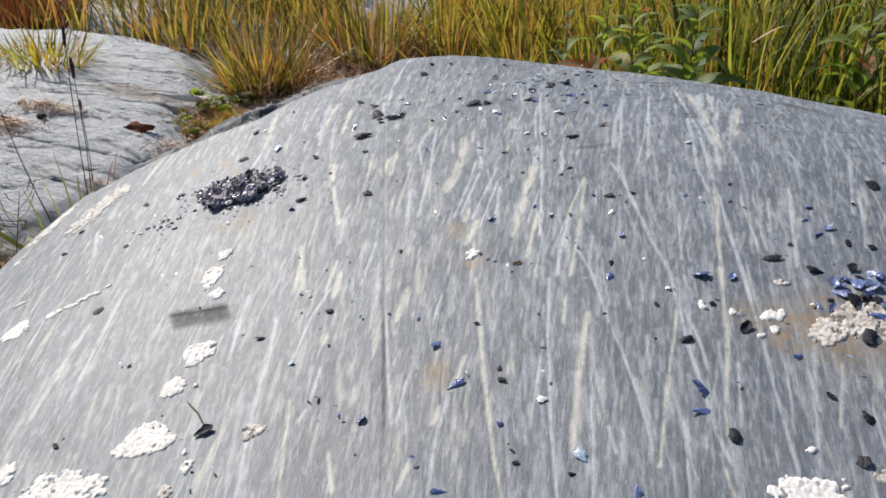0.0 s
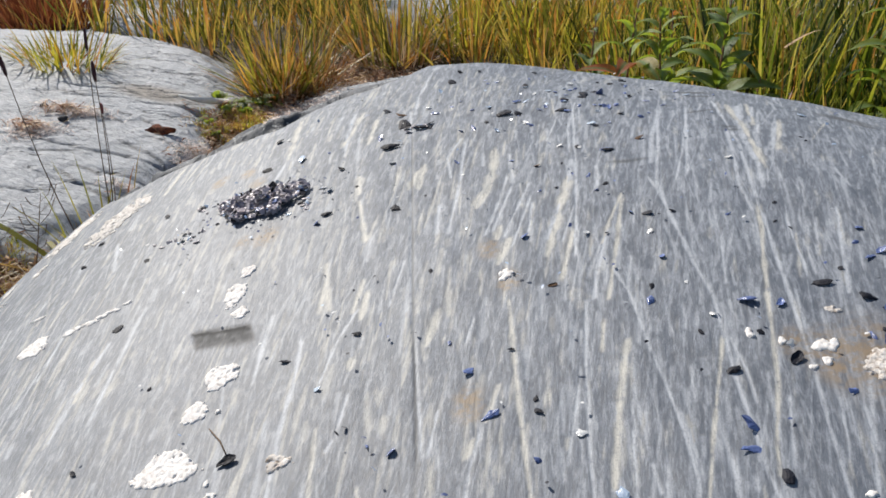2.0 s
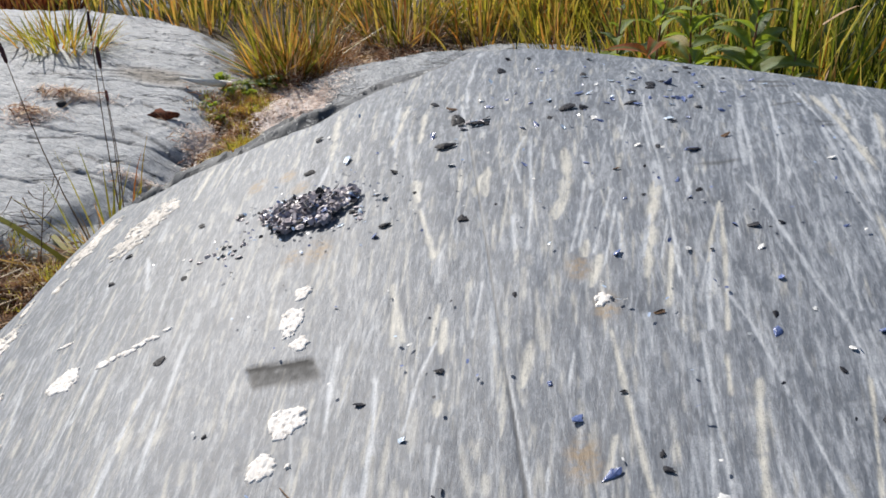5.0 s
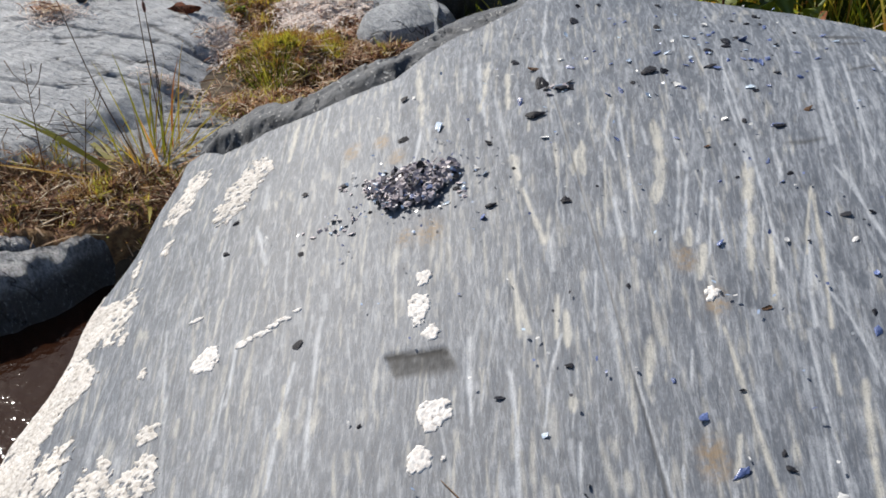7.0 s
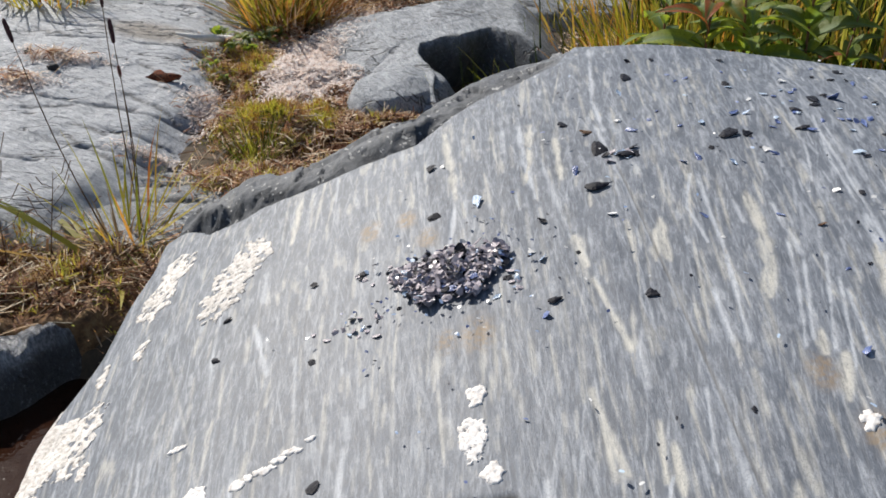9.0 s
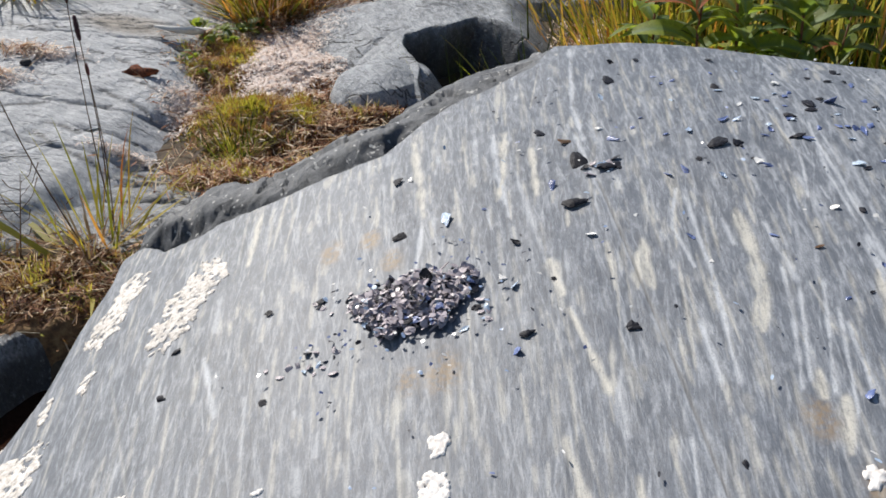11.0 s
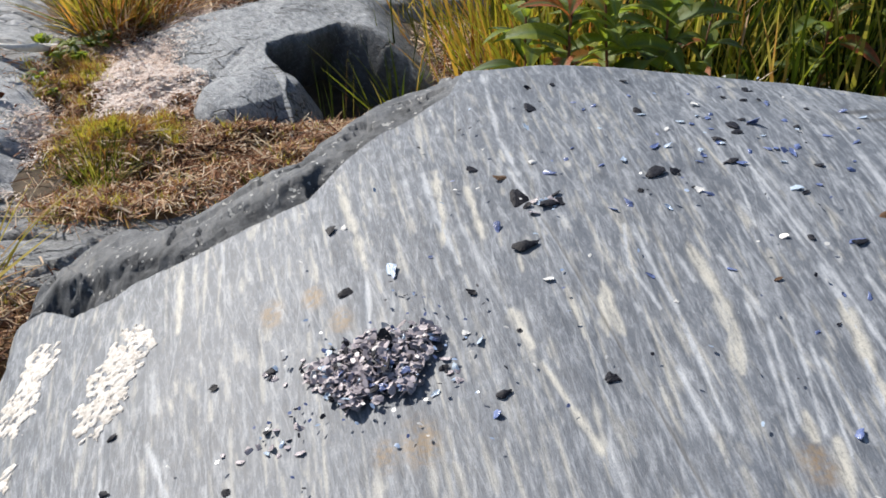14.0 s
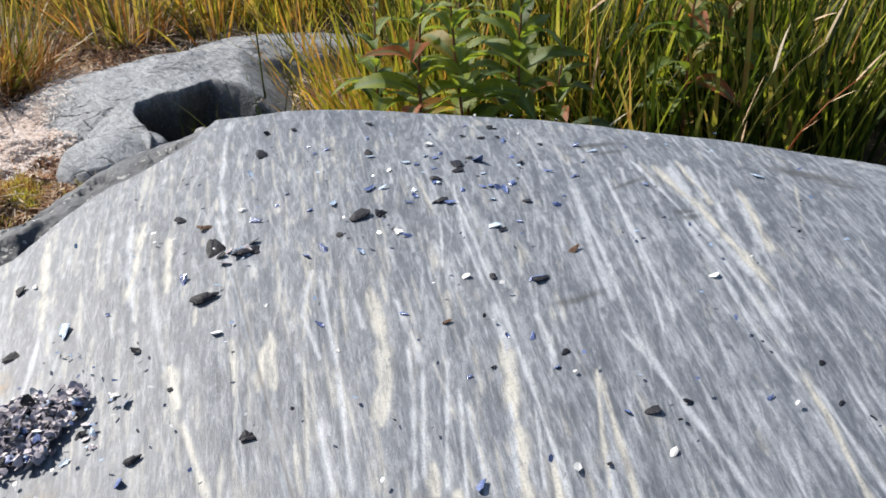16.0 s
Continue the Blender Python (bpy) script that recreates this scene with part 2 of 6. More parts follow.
SOIL = plain_noise("peaty_soil", [(0.3, (0.045, 0.032, 0.02)), (0.6, (0.11, 0.08, 0.05)), (0.8, (0.22, 0.18, 0.12))], 35, 0.95, 0.01)
shore = SOIL.node_tree
soil_out = shore.nodes["Principled BSDF"].inputs["Base Color"]
shingle = mix(shore, noise_node(shore, 7, 6, 0.7), (0.20, 0.21, 0.22), (0.42, 0.43, 0.44))
shore.links.new(mix(shore, attribute(shore, "shore"), soil_out.links[0].from_socket, shingle), soil_out)
SHELL_DARK = shell_material("dark_mussel_shell", (0.006, 0.006, 0.009), (0.014, 0.015, 0.024), 0.6, 0.22)
SHELL_BLUE = shell_material("blue_mussel_shell", (0.035, 0.048, 0.12), (0.16, 0.22, 0.46))
SHELL_PALE = shell_material("pale_blue_shell", (0.20, 0.29, 0.48), (0.50, 0.60, 0.72))
SHELL_WHITE = shell_material("white_nacre_shell", (0.55, 0.54, 0.52), (0.82, 0.82, 0.80), 0.22)
SHELL_GREY = shell_material("grey_violet_shell", (0.15, 0.135, 0.15), (0.50, 0.445, 0.475), 0.4)
BARK = plain_noise("brown_plant_bit", [(0.3, (0.10, 0.05, 0.025)), (0.7, (0.30, 0.17, 0.09))], 120, 0.8)
# Near-black stops of these two paint in shaded blades, bright stops sunlit ones.
GRASS_GREEN = blade_material("green_grass", [(0.0, (0.010, 0.017, 0.003)), (0.44, (0.055, 0.088, 0.012)), (0.66, (0.34, 0.39, 0.05)), (0.84, (0.60, 0.50, 0.15)), (0.93, (0.56, 0.30, 0.12)), (1.0, (0.40, 0.16, 0.07))], 0.42, 0.45, 0.2, 8)
GRASS_AUTUMN = blade_material("autumn_grass", [(0.0, (0.025, 0.032, 0.006)), (0.34, (0.15, 0.15, 0.026)), (0.56, (0.60, 0.47, 0.13)), (0.80, (0.64, 0.32, 0.11)), (1.0, (0.30, 0.09, 0.04))], 0.38, 0.5, 0.3, 9)
GRASS_YELLOW = blade_material("yellowing_grass", [(0.0, (0.10, 0.13, 0.02)), (0.3, (0.34, 0.32, 0.05)), (0.6, (0.54, 0.45, 0.07)), (0.85, (0.58, 0.31, 0.08)), (1.0, (0.46, 0.15, 0.05))], 0.5)
GRASS_ORANGE = blade_material("orange_dry_grass", [(0.0, (0.14, 0.05, 0.02)), (0.45, (0.48, 0.22, 0.07)), (0.75, (0.62, 0.38, 0.14)), (1.0, (0.70, 0.56, 0.30))], 0.34, 0.55, 0.3, 9)
HEATH = blade_material("red_heath", [(0.0, (0.12, 0.03, 0.02)), (0.5, (0.24, 0.07, 0.04)), (1.0, (0.34, 0.15, 0.07))], 0.3, 0.7)
STRAW = blade_material("dry_straw", [(0.0, (0.36, 0.21, 0.11)), (0.5, (0.62, 0.47, 0.29)), (1.0, (0.82, 0.73, 0.57))], 0.15, 0.7)
BLEACHED = blade_material("bleached_litter", [(0.0, (0.56, 0.40, 0.31)), (0.25, (0.86, 0.77, 0.71)), (1.0, (0.96, 0.92, 0.89))], 0.3, 0.8, 0, 12, 0.05)
MOSS = blade_material("moss", [(0.0, (0.05, 0.075, 0.012)), (0.18, (0.42, 0.42, 0.06)), (0.44, (0.86, 0.78, 0.17)), (0.60, (0.44, 0.20, 0.08)), (1.0, (0.70, 0.50, 0.28))], 0.3, 0.8, 0.75, 20)
BROWN_LITTER = blade_material("brown_litter", [(0.0, (0.12, 0.04, 0.02)), (0.40, (0.46, 0.23, 0.12)), (0.7, (0.68, 0.50, 0.32)), (1.0, (0.88, 0.76, 0.60))], 0.15, 0.8, 0, 12, 0.15)
DARK_LITTER = blade_material("dark_litter", [(0.0, (0.05, 0.018, 0.010)), (0.5, (0.22, 0.095, 0.045)), (0.8, (0.42, 0.23, 0.11)), (1.0, (0.78, 0.62, 0.44))], 0.15, 0.8, 0, 12, 0.15)
MOSS_BED = plain_noise("moss_bed", [(0.3, (0.07, 0.04, 0.02)), (0.5, (0.26, 0.145, 0.065)), (0.75, (0.46, 0.32, 0.15))], 70, 0.95, 0.012, 1.0)
LEAF = leaf_material("broad_leaf", (0.045, 0.08, 0.014), (0.29, 0.35, 0.06), (0.48, 0.15, 0.07))
STEM = plain_noise("reddish_stem", [(0.3, (0.16, 0.05, 0.03)), (0.7, (0.26, 0.13, 0.06))], 80, 0.6)
HEAD = plain_noise("purple_seed_head", [(0.3, (0.045, 0.022, 0.028)), (0.7, (0.16, 0.07, 0.08))], 900, 0.9, 0.002)
HEAD_PINK = plain_noise("pink_seed_head", [(0.3, (0.20, 0.05, 0.06)), (0.7, (0.40, 0.15, 0.14))], 900, 0.9, 0.002)
STALK = plain_noise("brown_stalk", [(0.3, (0.10, 0.06, 0.03)), (0.7, (0.22, 0.13, 0.07))], 300, 0.7)
RUST_MOSS = plain_noise("rusty_moss", [(0.35, (0.04, 0.012, 0.006)), (0.6, (0.26, 0.07, 0.025))], 160, 0.95, 0.006)
DARK_STONE = plain_noise("dark_stone", [(0.3, (0.012, 0.012, 0.013)), (0.7, (0.05, 0.05, 0.055))], 120, 0.8)
BONE = plain_noise("bleached_wood", [(0.3, (0.70, 0.68, 0.63)), (0.7, (0.88, 0.87, 0.84))], 90, 0.8)


def water_material():
    m, n, l = nodes_of("pool_water")
    nt = m.node_tree
    b = n["Principled BSDF"]
    b.inputs["Base Color"].default_value = (0.035, 0.014, 0.007, 1)
    b.inputs["Roughness"].default_value = 0.04
    b.inputs["IOR"].default_value = 1.33
    b.inputs["Transmission Weight"].default_value = 0.35
    b.inputs["Specular IOR Level"].default_value = 0.3
    l.new(bump(nt, noise_node(nt, 30, 3, 0.5), 0.35, 0.007), b.inputs["Normal"])
    return m


WATER = water_material()


# ---- shape helpers ----
def vn(x, y, s=0.0):
    """Smooth value noise on arrays, 0 to 1."""
    x, y = np.asarray(x, float), np.asarray(y, float)
    i, j = np.floor(x), np.floor(y)
    u, v = x - i, y - j
    u, v = u * u * (3 - 2 * u), v * v * (3 - 2 * v)

    def h(a, b):
        q = np.sin(a * 127.1 + b * 311.7 + s * 74.7) * 43758.5453
        return q - np.floor(q)
    return (h(i, j) * (1 - u) + h(i + 1, j) * u) * (1 - v) + (h(i, j + 1) * (1 - u) + h(i + 1, j + 1) * u) * v


def fbm(x, y, s=0.0, n=4):
    return sum(vn(x * 2 ** k, y * 2 ** k, s + k) / 2 ** (k + 1) for k in range(n))


def step(a, b, v):
    t = np.clip((np.asarray(v, float) - a) / (b - a), 0, 1)
    return t * t * (3 - 2 * t)


def fall(d, r):
    """A rounded slope that starts at d = 0."""
    d = np.maximum(0, d)
    return np.sqrt(d * d + r * r) - r


def sheet(name, xs, ys, height, material, attributes=()):
    """A smooth height field over the grid xs, ys as one mesh object."""
    gx, gy = np.meshgrid(xs, ys)
    gz = height(gx, gy)
    nx, ny = len(xs), len(ys)
    me = bpy.data.meshes.new(name)
    me.vertices.add(nx * ny)
    me.vertices.foreach_set("co", np.stack([gx, gy, gz], -1).ravel().astype(np.float32))
    k = (np.arange(ny - 1)[:, None] * nx + np.arange(nx - 1)).ravel()
    quads = np.stack([k, k + 1, k + nx + 1, k + nx], -1).astype(np.int32)
    me.loops.add(quads.size)
    me.loops.foreach_set("vertex_index", quads.ravel())
    me.polygons.add(len(quads))
    me.polygons.foreach_set("loop_start", np.arange(len(quads), dtype=np.int32) * 4)
    me.update(calc_edges=True)
    me.polygons.foreach_set("use_smooth", np.ones(len(quads), bool))
    for key, values in attributes:
        a = me.attributes.new(key, "FLOAT", "POINT")
        a.data.foreach_set("value", values(gx, gy).ravel().astype(np.float32))
    me.materials.append(material)
    return new(name, me)


def mesh_object(name, verts, faces, material, parent=None, smooth=True):
    me = bpy.data.meshes.new(name)
    me.from_pydata(verts, [], faces)
    if smooth:
        me.polygons.foreach_set("use_smooth", np.ones(len(me.polygons), bool))
    me.materials.append(material)
    ob = new(name, me)
    if parent is not None:
        ob.parent = parent
    return ob


def blades(rng, spots, length, width, lean, droop, segs=4, fold=0.0, wind=(0, 0)):
    """Vertices and faces of grass blades: one tapered, bending strip for each spot (x, y, z, angle, stretch)."""
    verts, faces = [], []
    for x, y, z, a, s in spots:
        ln = rng.uniform(*length) * s
        w = rng.uniform(*width) * 0.5
        tilt = rng.uniform(*lean)
        bend = rng.uniform(*droop)
        face = a + rng.uniform(-0.9, 0.9)
        sx, sy = -math.sin(face) * w, math.cos(face) * w
        px, py, pz = x, y, z
        k = len(verts)
        d = ln / segs
        for i in range(segs + 1):
            t = i / segs
            taper = (0.55 + 0.45 * min(1, 3 * t)) * (1 - t ** 2.2)
            if i == segs:
                verts.append((px, py, pz))
            else:
                verts.append((px - sx * taper, py - sy * taper, pz))
                verts.append((px + sx * taper, py + sy * taper, pz))
            e = tilt + bend * t * t
            px += d * (math.sin(e) * math.cos(a) + wind[0] * t)
            py += d * (math.sin(e) * math.sin(a) + wind[1] * t)
            pz += d * math.cos(e)
        for i in range(segs - 1):
            q = k + 2 * i
            faces.append((q, q + 1, q + 3, q + 2))
        q = k + 2 * (segs - 1)
        faces.append((q, q + 1, q + 2))
    return verts, faces


def rods(rng, spots, length, radius, flat=0.35):
    """Short bent straws lying about: three-sided rods."""
    verts, faces = [], []
    for x, y, z, a, s in spots:
        ln, r = rng.uniform(*length) * s, rng.uniform(*radius)
        up = rng.uniform(-flat, flat)
        bend = rng.uniform(-0.5, 0.5)
        k = len(verts)
        for i in range(3):
            t = i / 2 - 0.5
            aa = a + bend * t
            cx, cy, cz = x + ln * t * math.cos(aa), y + ln * t * math.sin(aa), z + ln * t * math.sin(up) + r
            for j in range(3):
                q = j * 2.094
                verts.append((cx - math.sin(aa) * r * math.cos(q), cy + math.cos(aa) * r * math.cos(q), cz + r * math.sin(q)))
        for i in range(2):
            for j in range(3):
                faces.append((k + 3 * i + j, k + 3 * i + (j + 1) % 3, k + 3 * i + 3 + (j + 1) % 3, k + 3 * i + 3 + j))
    return verts, faces


def chips(rng, spots, length, width, tilt=0.5):
    """Flat dry flakes strewn about: bent strips of four corners and a middle pair."""
    verts, faces = [], []
    for x, y, z, a, s in spots:
        ln, w = 0.5 * rng.uniform(*length) * s, 0.5 * rng.uniform(*width)
        up, roll, sag = rng.gauss(0, tilt * 0.6), rng.gauss(0, tilt), rng.uniform(0, 0.3) * ln
        c, q = math.cos(a), math.sin(a)
        z0 = z + rng.uniform(0.001, 0.010)
        k = len(verts)
        for t in (-1, 0, 1):
            for e in (-1, 1):
                ww = w * e * (1 if t == 0 else 0.6)
                verts.append((x + c * ln * t - q * ww, y + q * ln * t + c * ww, z0 + ln * t * math.sin(up) + ww * math.sin(roll) - sag * abs(t)))
        faces += [(k, k + 1, k + 3, k + 2), (k + 2, k + 3, k + 5, k + 4)]
    return verts, faces


def tube(points, radii, sides=6):
    """Vertices and faces of a round bar through points."""
    verts, faces = [], []
    for i, (p, r) in enumerate(zip(points, radii)):
        a, b = points[max(0, i - 1)], points[min(len(points) - 1, i + 1)]
        d = (Vector(b) - Vector(a)).normalized()
        u = d.orthogonal().normalized()
        v = d.cross(u)
        for j in range(sides):
            q = 2 * math.pi * j / sides
            verts.append(tuple(Vector(p) + r * (u * math.cos(q) + v * math.sin(q))))
    for i in range(len(points) - 1):
        for j in range(sides):
            k = i * sides
            faces.append((k + j, k + (j + 1) % sides, k + sides + (j + 1) % sides, k + sides + j))
    faces.append(tuple(range(sides - 1, -1, -1)))
    faces.append(tuple(range(len(verts) - sides, len(verts))))
    return verts, faces


# ---- the great polished rock ----
TERMS = [(0, 0, 0.7575), (0, 1, 0.1224), (0, 2, -0.1090), (0, 3, -0.0880), (0, 4, 0.0377), (1, 0, 0.1639), (1, 1, -0.0127), (1, 2, -0.1697),
         (1, 3, 0.0138), (2, 0, -0.2048), (2, 1, -0.3245), (2, 2, -0.2786), (3, 0, 0.2037), (3, 1, 0.0575), (4, 0, -0.2740)]
STREAKS = []
STREAKS += [
    (0.28, 1.239, 0.273, 1.071, 0.004, 0), (0.273, 1.071, 0.26, 0.941, 0.0036, 0), (0.26, 0.941, 0.251, 0.815, 0.0032, 0), (0.251, 0.815, 0.245, 0.735, 0.0029, 0), (0.245, 0.735, 0.243, 0.693, 0.0027, 0),
    (0.243, 0.693, 0.237, 0.639, 0.0026, 0), (0.237, 0.639, 0.233, 0.585, 0.0024, 0), (0.233, 0.585, 0.232, 0.563, 0.0023, 0), (0.259, 0.929, 0.233, 0.79, 0.0047, 1), (0.233, 0.79, 0.222, 0.722, 0.0042, 1),
    (0.222, 0.722, 0.215, 0.683, 0.004, 1), (0.215, 0.683, 0.2, 0.626, 0.0038, 1), (0.2, 0.626, 0.196, 0.599, 0.0036, 1), (0.292, 1.22, 0.289, 1.089, 0.0081, 1), (0.289, 1.089, 0.285, 1.004, 0.0074, 1),
    (0.317, 1.226, 0.303, 1.13, 0.0055, 1),
]
STREAKS += [
    (0.335, 1.15, 0.307, 1.049, 0.0059, 1), (0.21, 1.2, 0.19, 1.067, 0.0046, 0), (0.19, 1.067, 0.177, 0.992, 0.0042, 0), (0.177, 0.992, 0.178, 0.928, 0.0039, 0), (0.178, 0.928, 0.184, 0.843, 0.0037, 0),
    (0.184, 0.843, 0.191, 0.79, 0.0034, 0), (0.191, 0.79, 0.19, 0.742, 0.0033, 0), (0.19, 0.742, 0.188, 0.7, 0.0031, 0), (0.188, 0.7, 0.189, 0.644, 0.003, 0), (0.189, 0.644, 0.189, 0.605, 0.0028, 0),
    (0.189, 0.605, 0.193, 0.573, 0.0027, 0), (0.193, 0.738, 0.197, 0.699, 0.0022, 0), (0.197, 0.699, 0.197, 0.664, 0.0022, 0), (0.189, 0.739, 0.169, 0.664, 0.0031, 1), (0.169, 0.664, 0.158, 0.62, 0.0029, 1),
    (0.158, 0.62, 0.147, 0.574, 0.0027, 1),
]
STREAKS += [
    (0.244, 1.21, 0.208, 0.999, 0.0032, 0), (0.215, 0.878, 0.204, 0.803, 0.002, 0), (0.277, 0.904, 0.269, 0.804, 0.0026, 0), (0.301, 0.899, 0.286, 0.839, 0.0032, 0), (0.324, 0.917, 0.303, 0.826, 0.0037, 0),
    (0.303, 0.826, 0.292, 0.778, 0.0035, 0), (0.411, 1.011, 0.362, 0.855, 0.0029, 0), (0.379, 0.888, 0.354, 0.799, 0.0027, 0), (0.115, 1.227, 0.102, 1.012, 0.0039, 0), (0.102, 1.012, 0.09, 0.863, 0.0033, 0),
    (0.096, 1.024, 0.081, 0.947, 0.0103, 1), (0.081, 0.947, 0.066, 0.869, 0.0096, 1), (0.093, 0.914, 0.075, 0.83, 0.0046, 1), (0.141, 0.961, 0.122, 0.855, 0.0043, 1), (0.122, 0.855, 0.11, 0.795, 0.0039, 1),
    (0.122, 0.906, 0.106, 0.84, 0.0041, 0),
]
STREAKS += [
    (0.106, 0.84, 0.099, 0.798, 0.0039, 0), (0.118, 0.846, 0.128, 0.799, 0.0025, 0), (0.128, 0.799, 0.132, 0.751, 0.0023, 0), (0.132, 0.751, 0.141, 0.675, 0.0022, 0), (0.141, 0.675, 0.144, 0.643, 0.0021, 0),
    (0.144, 0.643, 0.146, 0.597, 0.002, 0), (0.104, 0.772, 0.099, 0.733, 0.0032, 1), (0.12, 0.746, 0.106, 0.681, 0.0057, 1), (0.106, 0.681, 0.098, 0.629, 0.0054, 1), (0.098, 0.629, 0.094, 0.598, 0.0051, 1),
    (0.093, 0.799, 0.086, 0.717, 0.0032, 0), (0.086, 0.717, 0.081, 0.626, 0.0029, 0), (0.081, 0.626, 0.08, 0.556, 0.0027, 0), (0.082, 0.718, 0.074, 0.668, 0.0026, 0), (0.074, 0.668, 0.066, 0.623, 0.0024, 0),
    (0.111, 0.649, 0.107, 0.596, 0.002, 0),
]
STREAKS += [
    (0.107, 0.596, 0.102, 0.553, 0.0019, 0), (0.119, 0.62, 0.122, 0.591, 0.002, 0), (0.219, 0.67, 0.206, 0.604, 0.0025, 0), (0.252, 0.667, 0.242, 0.611, 0.0021, 0), (0.265, 0.658, 0.261, 0.614, 0.0021, 0),
    (0.29, 0.661, 0.269, 0.598, 0.0025, 1), (0.188, 0.571, 0.188, 0.543, 0.0038, 1), (0.171, 0.618, 0.161, 0.545, 0.0019, 0), (0.031, 0.813, 0.034, 0.726, 0.0037, 1), (0.034, 0.726, 0.037, 0.661, 0.0034, 1),
    (0.037, 0.661, 0.04, 0.604, 0.0032, 1), (0.04, 0.604, 0.045, 0.559, 0.0031, 1), (-0.027, 0.812, -0.035, 0.762, 0.0071, 1), (-0.081, 1.28, -0.065, 1.053, 0.0034, 0), (-0.065, 1.053, -0.05, 0.824, 0.0028, 0),
    (-0.05, 0.824, -0.041, 0.742, 0.0024, 0),
]
STREAKS += [
    (-0.041, 0.742, -0.031, 0.64, 0.0022, 0), (-0.096, 0.829, -0.109, 0.79, 0.0035, 0), (-0.109, 0.79, -0.117, 0.735, 0.0033, 0), (-0.092, 0.719, -0.096, 0.674, 0.0026, 0), (-0.096, 0.674, -0.101, 0.66, 0.0026, 0),
    (-0.112, 0.686, -0.108, 0.629, 0.0034, 1), (-0.108, 0.629, -0.105, 0.582, 0.0032, 1), (0.008, 0.662, -0.001, 0.61, 0.0024, 0), (-0.001, 0.61, -0.004, 0.572, 0.0023, 0), (0.022, 0.709, 0.012, 0.669, 0.0056, 1),
    (0.004, 0.655, -0.002, 0.636, 0.0061, 1), (-0.017, 0.604, -0.024, 0.576, 0.0062, 1), (-0.075, 0.624, -0.068, 0.584, 0.0044, 1), (-0.093, 0.762, -0.094, 0.746, 0.0061, 1), (-0.022, 0.69, -0.028, 0.641, 0.0021, 0),
    (0.003, 0.794, -0.004, 0.757, 0.0023, 0),
]
STREAKS += [
    (-0.14, 0.697, -0.138, 0.636, 0.0031, 0), (-0.138, 0.636, -0.135, 0.592, 0.0029, 0), (-0.14, 0.8, -0.137, 0.719, 0.0038, 0), (-0.173, 0.845, -0.173, 0.758, 0.0045, 0), (-0.139, 0.737, -0.139, 0.68, 0.0027, 0),
    (0.023, 1.117, 0.019, 1.024, 0.0092, 1), (0.019, 1.024, 0.003, 0.972, 0.0087, 1), (0.034, 0.911, 0.022, 0.866, 0.0084, 1), (0.037, 1.094, 0.04, 1.017, 0.0036, 0), (0.04, 1.017, 0.019, 0.925, 0.0034, 0),
    (0.056, 0.986, 0.036, 0.891, 0.0027, 0), (-0.01, 1.146, -0.014, 1.035, 0.0038, 0), (-0.014, 1.035, -0.023, 0.93, 0.0034, 0), (-0.053, 1.096, -0.056, 1.033, 0.0068, 1), (-0.033, 0.996, -0.033, 0.934, 0.0051, 0),
    (-0.154, 1.297, -0.153, 1.183, 0.0058, 0),
]
STREAKS += [
    (-0.117, 1.03, -0.101, 0.94, 0.0052, 1), (-0.136, 0.914, -0.122, 0.832, 0.0053, 1), (-0.091, 0.855, -0.093, 0.811, 0.0066, 1), (-0.061, 0.896, -0.069, 0.826, 0.0031, 0), (-0.23, 1.34, -0.22, 1.184, 0.0067, 1),
    (-0.154, 1.307, -0.152, 1.212, 0.0044, 0), (-0.152, 1.212, -0.15, 1.157, 0.0041, 0), (-0.059, 1.081, -0.067, 1.036, 0.0071, 1), (-0.124, 1.091, -0.121, 1.059, 0.0089, 1), (-0.121, 1.266, -0.124, 1.18, 0.0057, 1),
    (-0.222, 1.175, -0.228, 1.112, 0.004, 0), (-0.056, 1.496, -0.074, 1.34, 0.0046, 0), (-0.074, 1.34, -0.074, 1.261, 0.0041, 0), (0.32, 1.212, 0.302, 1.142, 0.006, 0), (0.327, 1.133, 0.3, 1.049, 0.0047, 0),
    (0.034, 1.038, 0.026, 0.984, 0.0034, 0),
]
STREAKS += [
    (0.026, 0.984, 0.011, 0.918, 0.0032, 0), (0.056, 1.016, 0.041, 0.958, 0.003, 0), (0.041, 0.958, 0.029, 0.911, 0.0028, 0), (0.142, 0.97, 0.124, 0.916, 0.0036, 1), (0.124, 0.916, 0.114, 0.879, 0.0035, 1),
    (0.057, 0.972, 0.053, 0.924, 0.0028, 0), (0.053, 0.924, 0.049, 0.899, 0.0027, 0), (0.237, 1.165, 0.216, 1.069, 0.0027, 0), (0.216, 1.069, 0.195, 0.986, 0.0025, 0), (0.119, 1.241, 0.104, 1.146, 0.0028, 0),
    (0.104, 1.146, 0.1, 1.075, 0.0026, 0), (0.096, 1.197, 0.079, 1.116, 0.0022, 0), (0.096, 0.956, 0.081, 0.893, 0.0021, 0), (0.026, 0.935, 0.022, 0.91, 0.0041, 1), (-0.08, 1.1, -0.082, 1.04, 0.0036, 1),
    (-0.014, 1.158, -0.029, 1.104, 0.003, 0),
]
